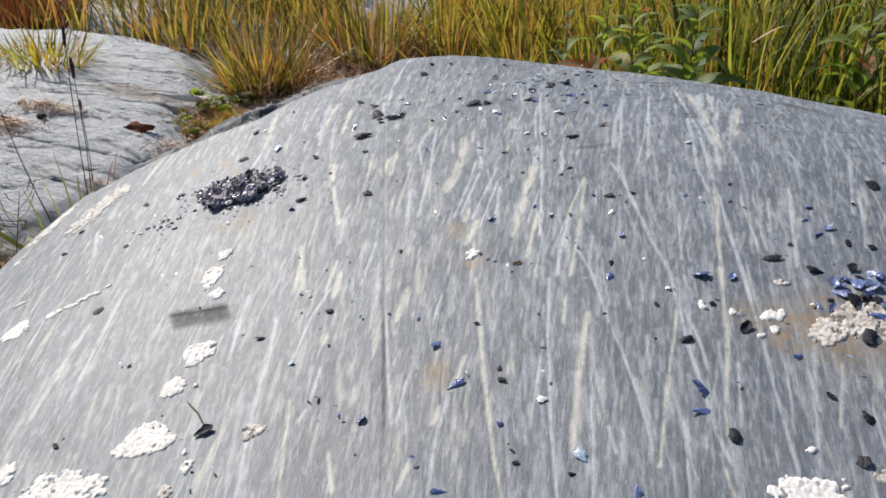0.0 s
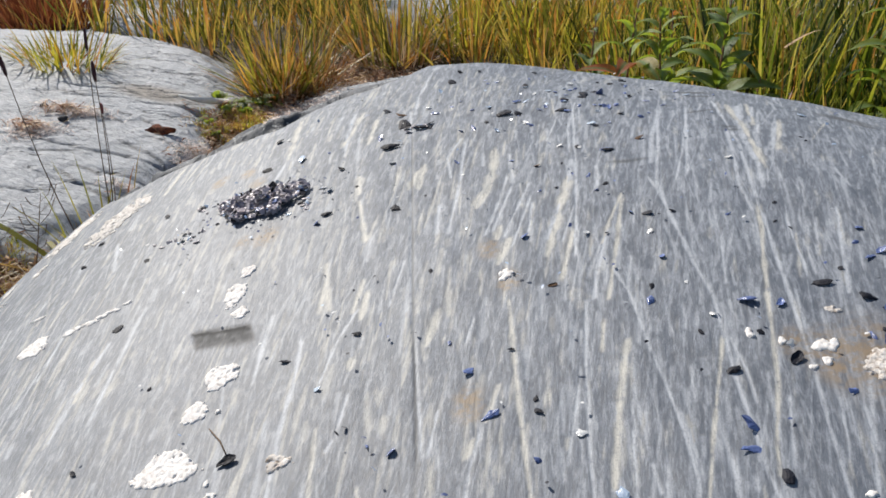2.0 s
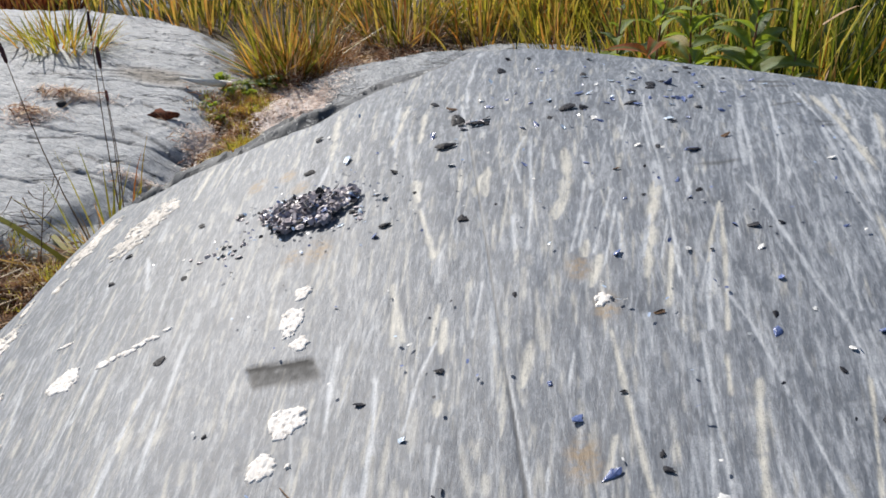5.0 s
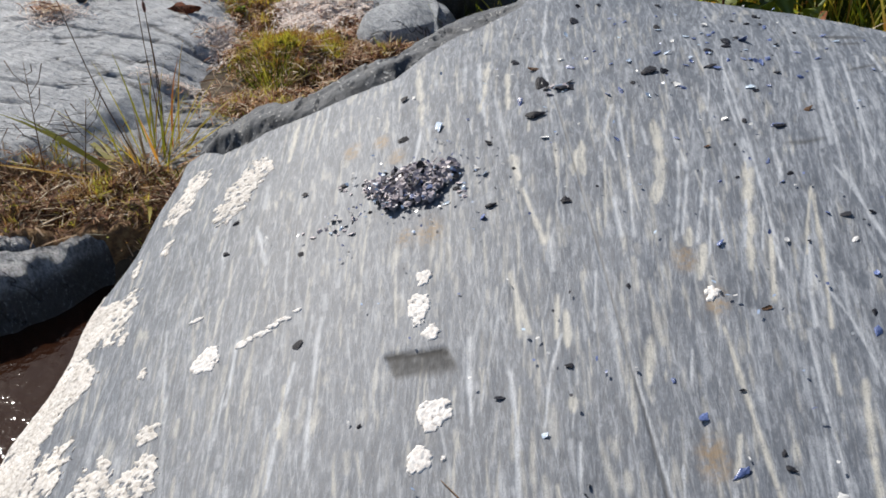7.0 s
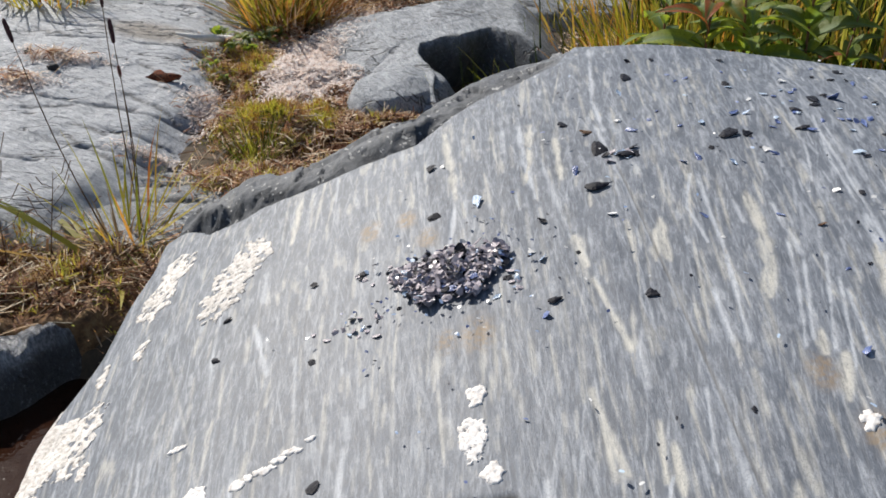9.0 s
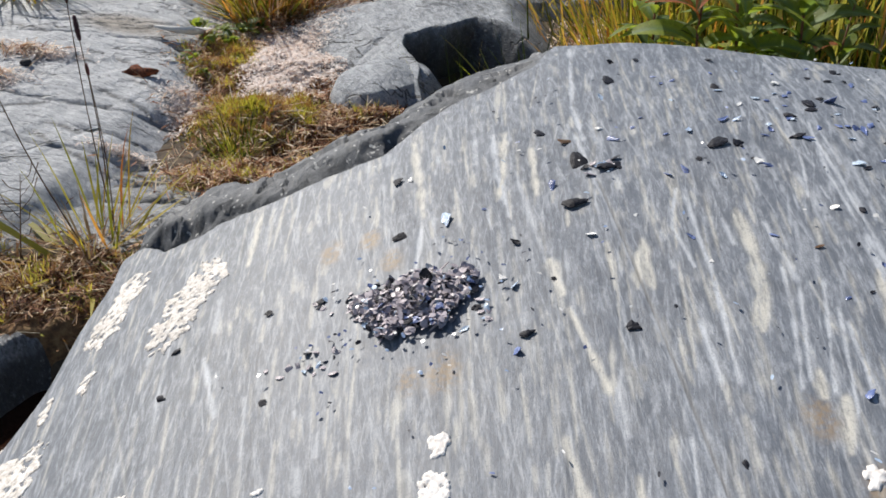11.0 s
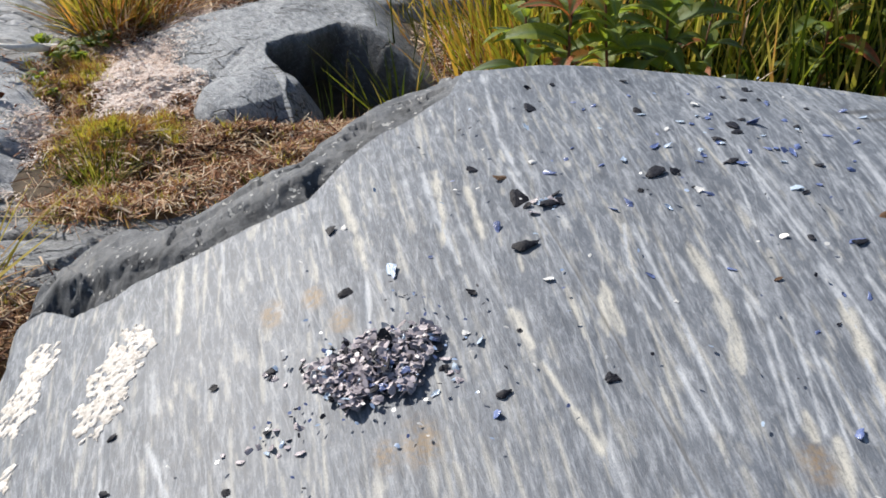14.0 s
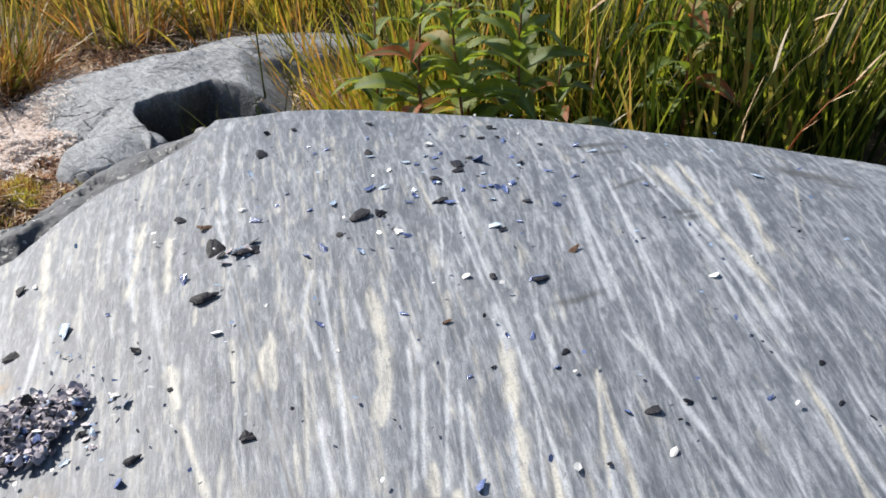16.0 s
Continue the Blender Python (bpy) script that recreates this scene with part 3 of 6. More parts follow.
STREAKS += [
    (-0.029, 1.104, -0.023, 1.049, 0.0028, 0), (-0.096, 0.875, -0.101, 0.823, 0.0048, 1), (-0.133, 0.913, -0.13, 0.83, 0.0039, 1), (-0.328, 0.857, -0.334, 0.784, 0.0045, 0), (-0.334, 0.784, -0.335, 0.724, 0.0042, 0),
    (-0.39, 0.909, -0.386, 0.825, 0.0032, 0), (-0.333, 0.832, -0.332, 0.772, 0.0049, 1), (-0.308, 0.907, -0.308, 0.812, 0.0035, 0), (-0.308, 0.812, -0.305, 0.742, 0.0033, 0), (-0.378, 1.292, -0.379, 1.195, 0.0062, 1),
    (-0.399, 1.085, -0.377, 1.007, 0.0048, 0), (-0.142, 1.306, -0.155, 1.186, 0.006, 1), (-0.057, 1.074, -0.058, 1.035, 0.0068, 1), (-0.125, 1.084, -0.119, 1.042, 0.0069, 1),
]
STREAKS += [
    (0.306, 1.215, 0.287, 1.136, 0.0100, 0), (0.287, 1.136, 0.282, 1.081, 0.0093, 0), (0.282, 1.081, 0.281, 1.025, 0.0088, 0), (0.281, 1.025, 0.271, 0.962, 0.0084, 0), (0.271, 1.121, 0.262, 1.046, 0.0041, 0), (0.262, 1.046, 0.251, 0.969, 0.0038, 0), (0.251, 0.969, 0.251, 0.918, 0.0035, 0), (0.212, 1.196, 0.189, 1.103, 0.0060, 0), (0.189, 1.103, 0.178, 1.031, 0.0055, 0), (0.170, 1.001, 0.175, 0.969, 0.0031, 0),
]
STREAKS += [
    (0.175, 0.969, 0.179, 0.925, 0.0030, 0), (0.179, 0.925, 0.182, 0.873, 0.0029, 0), (0.329, 1.144, 0.304, 1.056, 0.0052, 0), (0.101, 1.060, 0.092, 0.996, 0.0063, 0), (0.092, 0.996, 0.079, 0.943, 0.0059, 0), (0.079, 0.943, 0.067, 0.897, 0.0056, 0), (0.020, 1.112, 0.021, 1.056, 0.0082, 1), (0.021, 1.056, 0.011, 1.011, 0.0077, 1), (0.011, 1.011, -0.000, 0.978, 0.0074, 1), (0.124, 1.037, 0.121, 0.990, 0.0035, 0),
]


def ledge_line(x):
    """Where the polished top breaks off towards the back, over x."""
    return np.interp(x, [-0.62, -0.53, -0.49, -0.444, -0.43, -0.376, -0.327, -0.259, -0.246, -0.215, -0.18, -0.138, -0.10, -0.03], [1.43, 1.385, 1.322, 1.310, 1.314, 1.308, 1.314, 1.322, 1.34, 1.38, 1.41, 1.43, 1.455, 1.60])


def facet(x):
    """Width of the broken facet behind the edge, the depth of its foot and the height of the slab beyond, over x."""
    v = vn(x * 22 + 0.3, 0 * x, 13)
    foot = np.interp(x, [-0.56, -0.53, -0.49, -0.45, -0.43, -0.38, -0.34, -0.30, -0.25, -0.22, -0.15], [0.010, 0.065, 0.075, 0.045, 0.030, 0.024, 0.012, 0.014, 0.012, 0.006, 0.008])
    slab = np.interp(x, [-0.60, -0.53, -0.47, -0.43, -0.38, -0.33, -0.29, -0.25, -0.22, -0.10], [-0.018, -0.006, -0.006, -0.013, -0.016, -0.009, 0.001, -0.001, -0.009, -0.011])
    wide = np.interp(x, [-0.58, -0.53, -0.49, -0.43, -0.37, -0.33, -0.245, -0.2], [0.05, 0.085, 0.120, 0.090, 0.055, 0.060, 0.05, 0.06])
    return wide * (0.85 + 0.3 * v), foot, slab


def rock_height(x, y):
    x, y = np.asarray(x, float), np.asarray(y, float)
    u, v = np.clip(x, -0.74, 0.74) + 0.1, np.clip(y, 0.2, 1.6) - 1.0
    z = sum(c * u ** i * v ** j for i, j, c in TERMS)
    # the chipped ledge: a broken edge, a groove behind it, then a lower slab
    d = y - ledge_line(x) + 0.012 * (fbm(x * 26, y * 9, 3) - 0.45)
    on = step(-0.01, -0.14, x)
    wide, foot, slab = facet(x)
    t = d / wide + 0.5 * (fbm(x * 11, y * 16, 14) - 0.5) + 0.12 * (fbm(x * 60, y * 60, 16) - 0.5)
    rise = step(0.40, 0.85, t)
    z = z + on * step(0.0, 0.010, d) * (slab * rise - foot * (1 - rise)) - on * (0.22 * fall(d - 1.25 * wide, 0.02) + 0.010 * step(0.11, 0.12, d + 0.05 * (fbm(x * 9, y * 9, 15) - 0.5)))
    z = z + on * step(0.01, 0.03, d) * (0.022 * (fbm(x * 9, y * 16, 8) - 0.5) * step(0.15, 0.3, -x) + 0.009 * (fbm(x * 45, y * 45, 9) - 0.5))
    z = z + on * step(0.004, 0.018, d) * step(0.16, 0.10, d) * 0.020 * (np.round(4 * fbm(x * 15 + 2 * y, y * 24, 31)) / 4 - 0.5)
    # the flanks
    back = np.interp(x, [-0.60, -0.50, -0.38, -0.285, -0.22, -0.15, -0.09, -0.03, 0.1, 0.2, 0.3, 0.45, 0.6], [1.52, 1.56, 1.45, 1.45, 1.46, 1.53, 1.53, 1.485, 1.46, 1.41, 1.35, 1.23, 1.12])
    z = z - 0.004 * step(1.25, 1.42, y) 
    z = z + 0.009 * np.exp(-((x + 0.02) / 0.12) ** 2 - ((y - 1.50) / 0.12) ** 2)
    z = z - (1.7 - 0.9 * step(0.1, 0.3, x)) * fall(y - back + 0.02 * (vn(x * 9, y * 2, 5) - 0.5), 0.035)
    z = z - 0.006 * np.exp(-((x + 0.10) / 0.055) ** 2 - ((y - 1.54) / 0.06) ** 2)
    left = np.interp(y, [0.6, 0.9, 0.95, 1.05, 1.12, 1.24, 1.4], [-0.66, -0.63, -0.605, -0.595, -0.58, -0.557, -0.555])
    z = z - 2.8 * fall(left - x + 0.02 * (vn(x * 3, y * 12, 6) - 0.5), 0.03)
    z = z - 1.2 * fall(x - 0.66, 0.08) - 0.9 * fall(-0.25 - y + 0.25 * (vn(x * 2.5, 0 * y, 17) - 0.5), 0.15) - 3.0 * fall(y - 1.78, 0.05)
    z = z + 0.006 * (fbm(x * 7, y * 3.5, 1) - 0.5) + 0.0022 * (fbm(x * 40, y * 9, 2) - 0.5)
    # a shallow square chip
    s = scar(x, y)
    z = z - 0.7 * s * (0.0020 - 0.06 * np.clip(0.838 - y, 0, 0.03))
    # long crack along the grain
    z = z - 0.0006 * crack_shade(x, y)
    return np.maximum(z, -0.35)


def scar(x, y):
    a = x - (0.35 * (0.838 - y))
    return (0.95 + 0.5 * step(0.828, 0.836, y + 0.1 * (x + 0.22))) * step(-0.247, -0.243, a) * step(-0.190, -0.194, a) * step(0.8385 + 0.1 * (-0.22 - x), 0.8360 + 0.1 * (-0.22 - x), y) * step(0.803, 0.816, y + 0.012 * (vn(x * 90, y * 40, 8) - 0.5)) * (0.75 + 0.25 * vn(x * 300, y * 300, 2))


def scuffs(x, y):
    """Small dark bruises across the grain."""
    m = np.zeros_like(x)
    for cx, cy, a, b, tilt in ((0.267, 1.285, 0.026, 0.006, 0.0), (0.270, 1.262, 0.016, 0.004, 0.1), (0.258, 1.190, 0.020, 0.003, 0.35), (0.276, 1.127, 0.010, 0.003, -0.2), (0.160, 1.041, 0.018, 0.003, 0.2), (0.413, 1.168, 0.026, 0.014, -0.9), (0.425, 1.142, 0.012, 0.006, -0.9), (0.429, 1.062, 0.014, 0.003, 0.0), (0.416, 1.008, 0.014, 0.003, 0.0), (0.277, 1.117, 0.010, 0.003, 0.0), (0.151, 1.041, 0.014, 0.004, 0.0)):
        m = np.maximum(m, 0.7 * np.exp(-(((x - cx) / a) ** 2 + ((y - cy - tilt * (x - cx)) / b) ** 2) ** 2))
    return m


# The long crack itself, for its groove and its dark line.
def crack_shade(x, y):
    line = np.interp(y, [0.60, 0.65, 0.844, 1.177, 1.25], [-0.033, -0.036, -0.050, -0.072, -0.077])
    return np.exp(-((x - line) / 0.0012) ** 2) * step(0.58, 0.66, y) * step(1.24, 1.16, y)


def streak_map(xs, ys):
    """How much of the pale mineral shows and how creamy it is: the large streaks by place, and many small ones strewn along the fanning grain."""
    gx, gy = np.meshgrid(xs, ys)
    out, tone = np.zeros_like(gx), np.zeros_like(gx)
    rng = random.Random(7)
    marks = [(*s, 0.95) for s in STREAKS]
    for _ in range(2700):
        x, y = rng.uniform(-0.72, 0.74), rng.uniform(0.30, 1.56)
        long = rng.random() < 0.10
        ln = min(0.30, rng.lognormvariate(-2.4 if long else -3.7, 0.5))
        slope = 0.075 + 0.36 * x + 0.085 * (y - 1) + rng.gauss(0, 0.10 if long else 0.05)
        marks.append((x + slope * ln / 2, y + ln / 2, x - slope * ln / 2, y - ln / 2, min(0.006, max(0.0018, rng.lognormvariate(-6.2 if long else -5.8, 0.4))),
                      rng.random() < (0.55 if x < 0.1 else 0.25), rng.uniform(0.35, 0.8) if long else rng.uniform(0.15, 0.6)))
    for _ in range(900):
        x, y, ln = rng.uniform(0.05, 0.62), rng.uniform(0.55, 1.42), rng.uniform(0.015, 0.07)
        slope = 0.075 + 0.36 * x + rng.gauss(0, 0.08)
        marks.append((x + slope * ln / 2, y + ln / 2, x - slope * ln / 2, y - ln / 2, rng.uniform(0.0016, 0.0042), False, rng.uniform(0.25, 0.65)))
    for _ in range(400):
        x, y, ln = rng.uniform(-0.58, 0.08), rng.uniform(0.60, 1.42), rng.uniform(0.02, 0.075)
        slope = 0.075 + 0.36 * x + rng.gauss(0, 0.04)
        marks.append((x + slope * ln / 2, y + ln / 2, x - slope * ln / 2, y - ln / 2, rng.uniform(0.0016, 0.0038), True, rng.uniform(0.25, 0.65)))
    for x0, y0, x1, y1, w, creamy, strong in marks:
        if y0 < y1:
            x0, y0, x1, y1 = x1, y1, x0, y0
        j0, j1 = np.searchsorted(ys, (y1 - 0.01, y0 + 0.01))
        i0, i1 = np.searchsorted(xs, (min(x0, x1) - 2.5 * w, max(x0, x1) + 2.5 * w))
        if j1 - j0 < 2 or i1 - i0 < 2:
            continue
        px, py = gx[j0:j1, i0:i1], gy[j0:j1, i0:i1]
        t = (py - y1) / (y0 - y1)
        mid = x1 + (x0 - x1) * t + 0.22 * w * (vn(py * 25, px * 0 + x0 * 99) - 0.5)
        ww = w * 0.55 * (0.5 + 0.9 * vn(py * 75, px * 0 + x1 * 77, 3)) * (0.45 + 0.55 * np.clip(4 * np.minimum(t, 1 - t), 0, 1) if creamy and strong < 0.9 or w > 0.006 else 1.0)
        m = strong * np.exp(-np.abs((px - mid) / ww) ** 3) * step(-0.03, 0.05, t) * step(1.03, 0.95, t) * (0.7 + 0.3 * vn(py * 70, px * 0 + x0 * 31, 4))
        tone[j0:j1, i0:i1] = np.where(m > out[j0:j1, i0:i1], float(creamy), tone[j0:j1, i0:i1])
        out[j0:j1, i0:i1] = np.maximum(out[j0:j1, i0:i1], m)
    return out, tone


def fresh_mask(x, y):
    d = y - ledge_line(x) + 0.012 * (fbm(x * 26, y * 9, 3) - 0.45)
    on = step(-0.01, -0.14, x)
    wide, _, _ = facet(x)
    band = step(-0.001, 0.003, d) * (1 - 0.22 * step(0.8, 1.1, d / wide))
    return on * band * step(0.64, 0.60, -x)


def rust_mask(x, y):
    m = np.zeros_like(x)
    for cx, cy, r in ((-0.300, 1.171, 0.010), (-0.266, 1.173, 0.009), (-0.247, 1.134, 0.009), (-0.209, 0.992, 0.013), (-0.233, 0.990, 0.008), (0.015, 0.895, 0.010), (0.031, 0.84, 0.010), (0.0, 0.69, 0.012), (0.238, 0.722, 0.012), (0.262, 0.707, 0.02), (0.292, 0.70, 0.028), (0.325, 0.69, 0.032)):
        m = np.maximum(m, np.exp(-(((x - cx) / r) ** 2 + ((y - cy) / (1.7 * r)) ** 2) ** 2))
    return m


xs = np.concatenate([np.linspace(-1.15, -0.66, 60)[:-1], np.linspace(-0.66, 0.46, 880), np.linspace(0.46, 1.25, 90)[1:]])
ys = np.concatenate([np.linspace(-1.4, 0.5, 90)[:-1], np.linspace(0.5, 1.6, 330), np.linspace(1.6, 2.15, 60)[1:]])
pale, creamy = streak_map(xs, ys)
rock = sheet("bedrock_outcrop", xs, ys, lambda x, y: rock_height(x, y) - 0.0004 * pale, ROCK,
             [("streak", lambda x, y: pale), ("cream", lambda x, y: creamy), ("fresh", fresh_mask), ("rust", rust_mask), ("scar", lambda x, y: np.maximum(np.minimum(1.0, scar(x, y)), np.maximum(0.75 * crack_shade(x, y), scuffs(x, y))))])
tagged(rock, "ice-polished blue-grey rock dome with pale scratches and a chipped ledge", "rock")


def rock_point(x, y, h=0.0015):
    """A place on the rock and the normal there."""
    z = rock_height(np.array([x, x + h, x, x - h, x]), np.array([y, y, y + h, y, y - h]))
    return Vector((x, y, z[0])), Vector((-(z[1] - z[3]) / (2 * h), -(z[2] - z[4]) / (2 * h), 1)).normalized()


# ---- ground, pool and the rocks round it ----
def ground_height(x, y):
    z = 0.17 - 0.10 * step(0.0, 0.5, x) * step(3.3, 2.6, y) * step(0.5, 1.5, y) * step(4.0, 2.5, x) + 0.05 * step(3.3, 4.5, y) - 0.35 * step(5.6, 9, y)
    z = z - 0.30 * step(1.14, 0.88, np.hypot((x + 1.25) / 0.95, (y - 0.95) / 0.95) + 0.12 * (fbm(x * 3, y * 3, 18) - 0.5))
    z = z - 0.13 * np.exp(-((x + 0.10) / 0.20) ** 2 - ((y - 3.14) / 0.22) ** 2)
    near = np.exp(-(np.hypot(x, y - 3) / 7) ** 4)
    return z + near * (0.05 * (fbm(x * 2.1, y * 2.1, 11) - 0.5) + 0.012 * (fbm(x * 18, y * 18, 12) - 0.5))


def graded(lo, a, b, hi, n):
    """Even steps from a to b, widening ones out to lo and hi."""
    far = np.linspace(0, 1, 26)[1:] ** 3
    return np.concatenate([(a - (a - lo) * far)[::-1], np.linspace(a, b, n), b + (hi - b) * far])


ground = sheet("ground", graded(-400, -3, 3, 400, 220), graded(-400, -1, 7, 900, 280), ground_height, SOIL, [("shore", lambda x, y: step(4.9, 5.6, y + 0.6 * (vn(x * 2, y * 2, 3) - 0.5)))])
tagged(ground, "brown peaty ground with litter between rocks", "ground", kind="structure")

water = sheet("water", np.linspace(-2.6, -0.3, 40), np.linspace(-0.4, 2.2, 40), lambda x, y: 0 * x + 0.065, WATER)
tagged(water, "small brown peaty pool of clear water", "water", kind="structure")


def bump_rock(name, label, cx, cy, rx, ry, turn, top, height, material, seed, stains=(), tilt=(0, 0), crack_amount=0.5, n=110, square=2.6, base=-0.1, edge=None, plates=0.0, wet_shade=-9.0, lumps=0.03, ledges=()):
    """A low rounded rock: a height field on an oval plan with flanks that fall to the ground."""
    c, s = math.cos(radians(turn)), math.sin(radians(turn))

    def surface(x, y):
        p, q = ((x - cx) * c + (y - cy) * s) / rx, (-(x - cx) * s + (y - cy) * c) / ry
        r = (np.abs(p) ** square + np.abs(q) ** square) ** (1 / square)
        z = top + tilt[0] * (x - cx) + tilt[1] * (y - cy) - height * 0.35 * r ** 2 - height * 2.2 * fall(r - 0.82 + 0.22 * (fbm(x * 4, y * 4, seed) - 0.5), 0.06)
        z = z + lumps * (fbm(x * 3.1, y * 3.1, seed + 1) - 0.5) + 0.012 * (fbm(x * 9 + y * 3, y * 5, seed + 2) - 0.5) + 0.008 * (fbm(x * 30, y * 30, seed + 6) - 0.5)
        z = z - 0.02 * cracks(x, y)
        for ex, ey, fx, fy, drop in ledges:
            side, mask = ledge(x, y, ex, ey, fx, fy)
            z = z - 0.4 * drop * mask * step(0.003, -0.004, side) * step(-0.10, -0.01, side)
        if plates:
            b = (-x * s + y * c) * 4 - x * 1.2 + 1.6 * fbm(x * 2.2, y * 2.2, seed + 7) + 0.8 * fbm(x * 9, y * 9, seed + 8)
            z = z + plates * (1 - b + np.floor(b)) ** 3 * step(0.45, 0.7, vn(x * 3.5 + np.floor(b) * 3.7, y * 0.8, seed + 9))
        if edge is not None:
            z = edge(x, y, z)
        return np.maximum(z, base)

    def ledge(x, y, ex, ey, fx, fy):
        """How far a place lies behind the broken line from e to f, and whether it is beside it."""
        ln = math.hypot(fx - ex, fy - ey)
        dx, dy = (fx - ex) / ln, (fy - ey) / ln
        along = ((x - ex) * dx + (y - ey) * dy) / ln
        side = -(x - ex) * dy + (y - ey) * dx + 0.022 * (fbm(x * 14, y * 14, seed + 11) - 0.5) + 0.012 * (vn(x * 60, y * 60, seed + 12) - 0.5)
        return side, step(-0.06, 0.08, along) * step(1.06, 0.92, along)

    def cracks(x, y):
        a = (x * c + y * s) * 1.3 + 0.5 * fbm(x * 2, y * 2, seed + 4)
        b = (-x * s + y * c) * 9 + 1.4 * fbm(x * 3, y * 3, seed + 3)
        v = np.abs(b - np.round(b))
        return crack_amount * np.exp(-(v / 0.06) ** 2) * step(0.56, 0.66, vn(a * 3, np.round(b) * 7.7, seed))

    def dark_lines(x, y):
        m = cracks(x, y)
        for e in ledges:
            side, mask = ledge(x, y, *e[:4])
            m = np.maximum(m, 0.85 * mask * np.exp(-((side + 0.003) / 0.0045) ** 2))
        return m

    def stain(x, y):
        m = np.zeros_like(x)
        for sx, sy, a, b in stains:
            m = np.maximum(m, np.exp(-(((x - sx) / a) ** 2 + ((y - sy) / b) ** 2) ** 2))
        return 0.9 * m
    ext = 1.25 * max(rx, ry)
    # Below the given height the colour is darkened: wet band plus painted shade.
    ob = sheet(name, np.linspace(cx - ext, cx + ext, n), np.linspace(cy - ext, cy + ext, n), surface, material, [("stain", stain), ("crack_shade", lambda x, y: np.maximum(dark_lines(x, y), 0.95 * step(wet_shade + 0.012, wet_shade - 0.012, surface(x, y))))])
    tagged(ob, label, "rock")
    return ob, surface


_, back_height = bump_rock("bedrock_outcrop", "weathered pale grey rock slab with fine dark cracks", -1.84, 3.16, 1.06, 1.32, 0, 0.39, 0.26, ROCK_BACK, 21, tilt=(-0.09, 0.03),
                           stains=[(-1.13, 3.38, 0.14, 0.08)], crack_amount=0.5, n=520, plates=0.004, lumps=0.015,
                           ledges=[(-1.20, 3.088, -1.13, 3.07, 0.012), (-1.10, 3.12, -0.965, 3.035, 0.016), (-1.09, 2.895, -0.90, 2.80, 0.016), (-1.29, 2.722, -1.18, 2.797, 0.008), (-1.16, 2.686, -1.06, 2.655, 0.010),
                                   (-1.14, 2.80, -1.03, 2.82, 0.008), (-1.17, 2.631, -0.96, 2.497, 0.014), (-1.45, 3.30, -1.30, 3.24, 0.008), (-1.02, 2.99, -0.93, 2.93, 0.012)])
_, far_height = bump_rock("bedrock_outcrop", "pale grey rock hump behind yellow grass", -2.3, 5.3, 1.1, 0.9, 10, 0.36, 0.3, ROCK_BACK, 31, n=110)


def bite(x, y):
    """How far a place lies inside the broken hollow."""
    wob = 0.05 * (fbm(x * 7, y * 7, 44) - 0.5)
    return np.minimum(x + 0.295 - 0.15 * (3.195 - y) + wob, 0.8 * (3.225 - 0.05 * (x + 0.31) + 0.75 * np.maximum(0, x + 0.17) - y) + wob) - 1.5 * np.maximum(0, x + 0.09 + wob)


def hollow_boulder():
    """A wedge of rock: one broad lit face, a rounded top and a broken, overhung hollow on the far side of it."""
    def surface(x, y):
        d = (x + 0.63) * 0.886 + (y - 3.44) * 0.465 + 0.05 * (fbm(x * 6, y * 6, 41) - 0.5)
        z = 0.165 + 0.135 * (1 - np.exp(-np.maximum(d, 0) / 0.13)) - 1.6 * fall(-d, 0.03)
        z = z - 1.4 * fall(y - 3.56 + 0.06 * (fbm(x * 5, y * 2, 43) - 0.5), 0.06) - 1.2 * fall(x - 0.0, 0.05) - 1.1 * fall(2.93 - y, 0.05)
        z = z + 0.035 * (fbm(x * 5, y * 5, 42) - 0.5) + 0.012 * (fbm(x * 18, y * 12, 45) - 0.5) + 0.005 * (fbm(x * 50, y * 50, 46) - 0.5)
        z = z - 0.008 * np.exp(-((y - 3.20 - 0.5 * (x + 0.42)) / 0.016) ** 2) * step(-0.50, -0.46, x) * step(-0.32, -0.36, x)
        return np.maximum(z - 0.34 * step(0.0, 0.03, bite(x, y)), -0.1)
    xs, ys = np.linspace(-0.85, 0.25, 260), np.linspace(2.7, 3.95, 260)
    # Shade of the hollow is painted in: its broken face is nearly black.
    ob = sheet("boulder", xs, ys, surface, ROCK_BLUE, [("crack_shade", lambda x, y: 0.75 * step(-0.004, 0.01, bite(x, y)))])
    tagged(ob, "blue-grey boulder with a dark broken hollow", "rock")
    co = np.empty(len(ob.data.vertices) * 3, np.float32)
    ob.data.vertices.foreach_get("co", co)
    co = co.reshape(-1, 3)
    d = bite(co[:, 0], co[:, 1])
    under = 0.20 * step(0.004, 0.03, d) * step(0.42, 0.12, d)
    co[:, 0] -= 0.62 * under
    co[:, 1] += 0.78 * under
    ob.data.vertices.foreach_set("co", co.ravel())
    ob.data.update()
    return surface


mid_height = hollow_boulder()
bump_rock("boulder", "blue-grey rounded rock lobe beside a dark hollow", -0.345, 3.0, 0.145, 0.125, 30, 0.260, 0.10, ROCK_BLUE, 57, n=140, crack_amount=0.2, lumps=0.05, square=2.2)
_, low_height = bump_rock("boulder", "flat grey rock half buried among grass", 0.14, 3.76, 0.34, 0.17, -8, 0.26, 0.12, ROCK_BLUE, 51, n=90)


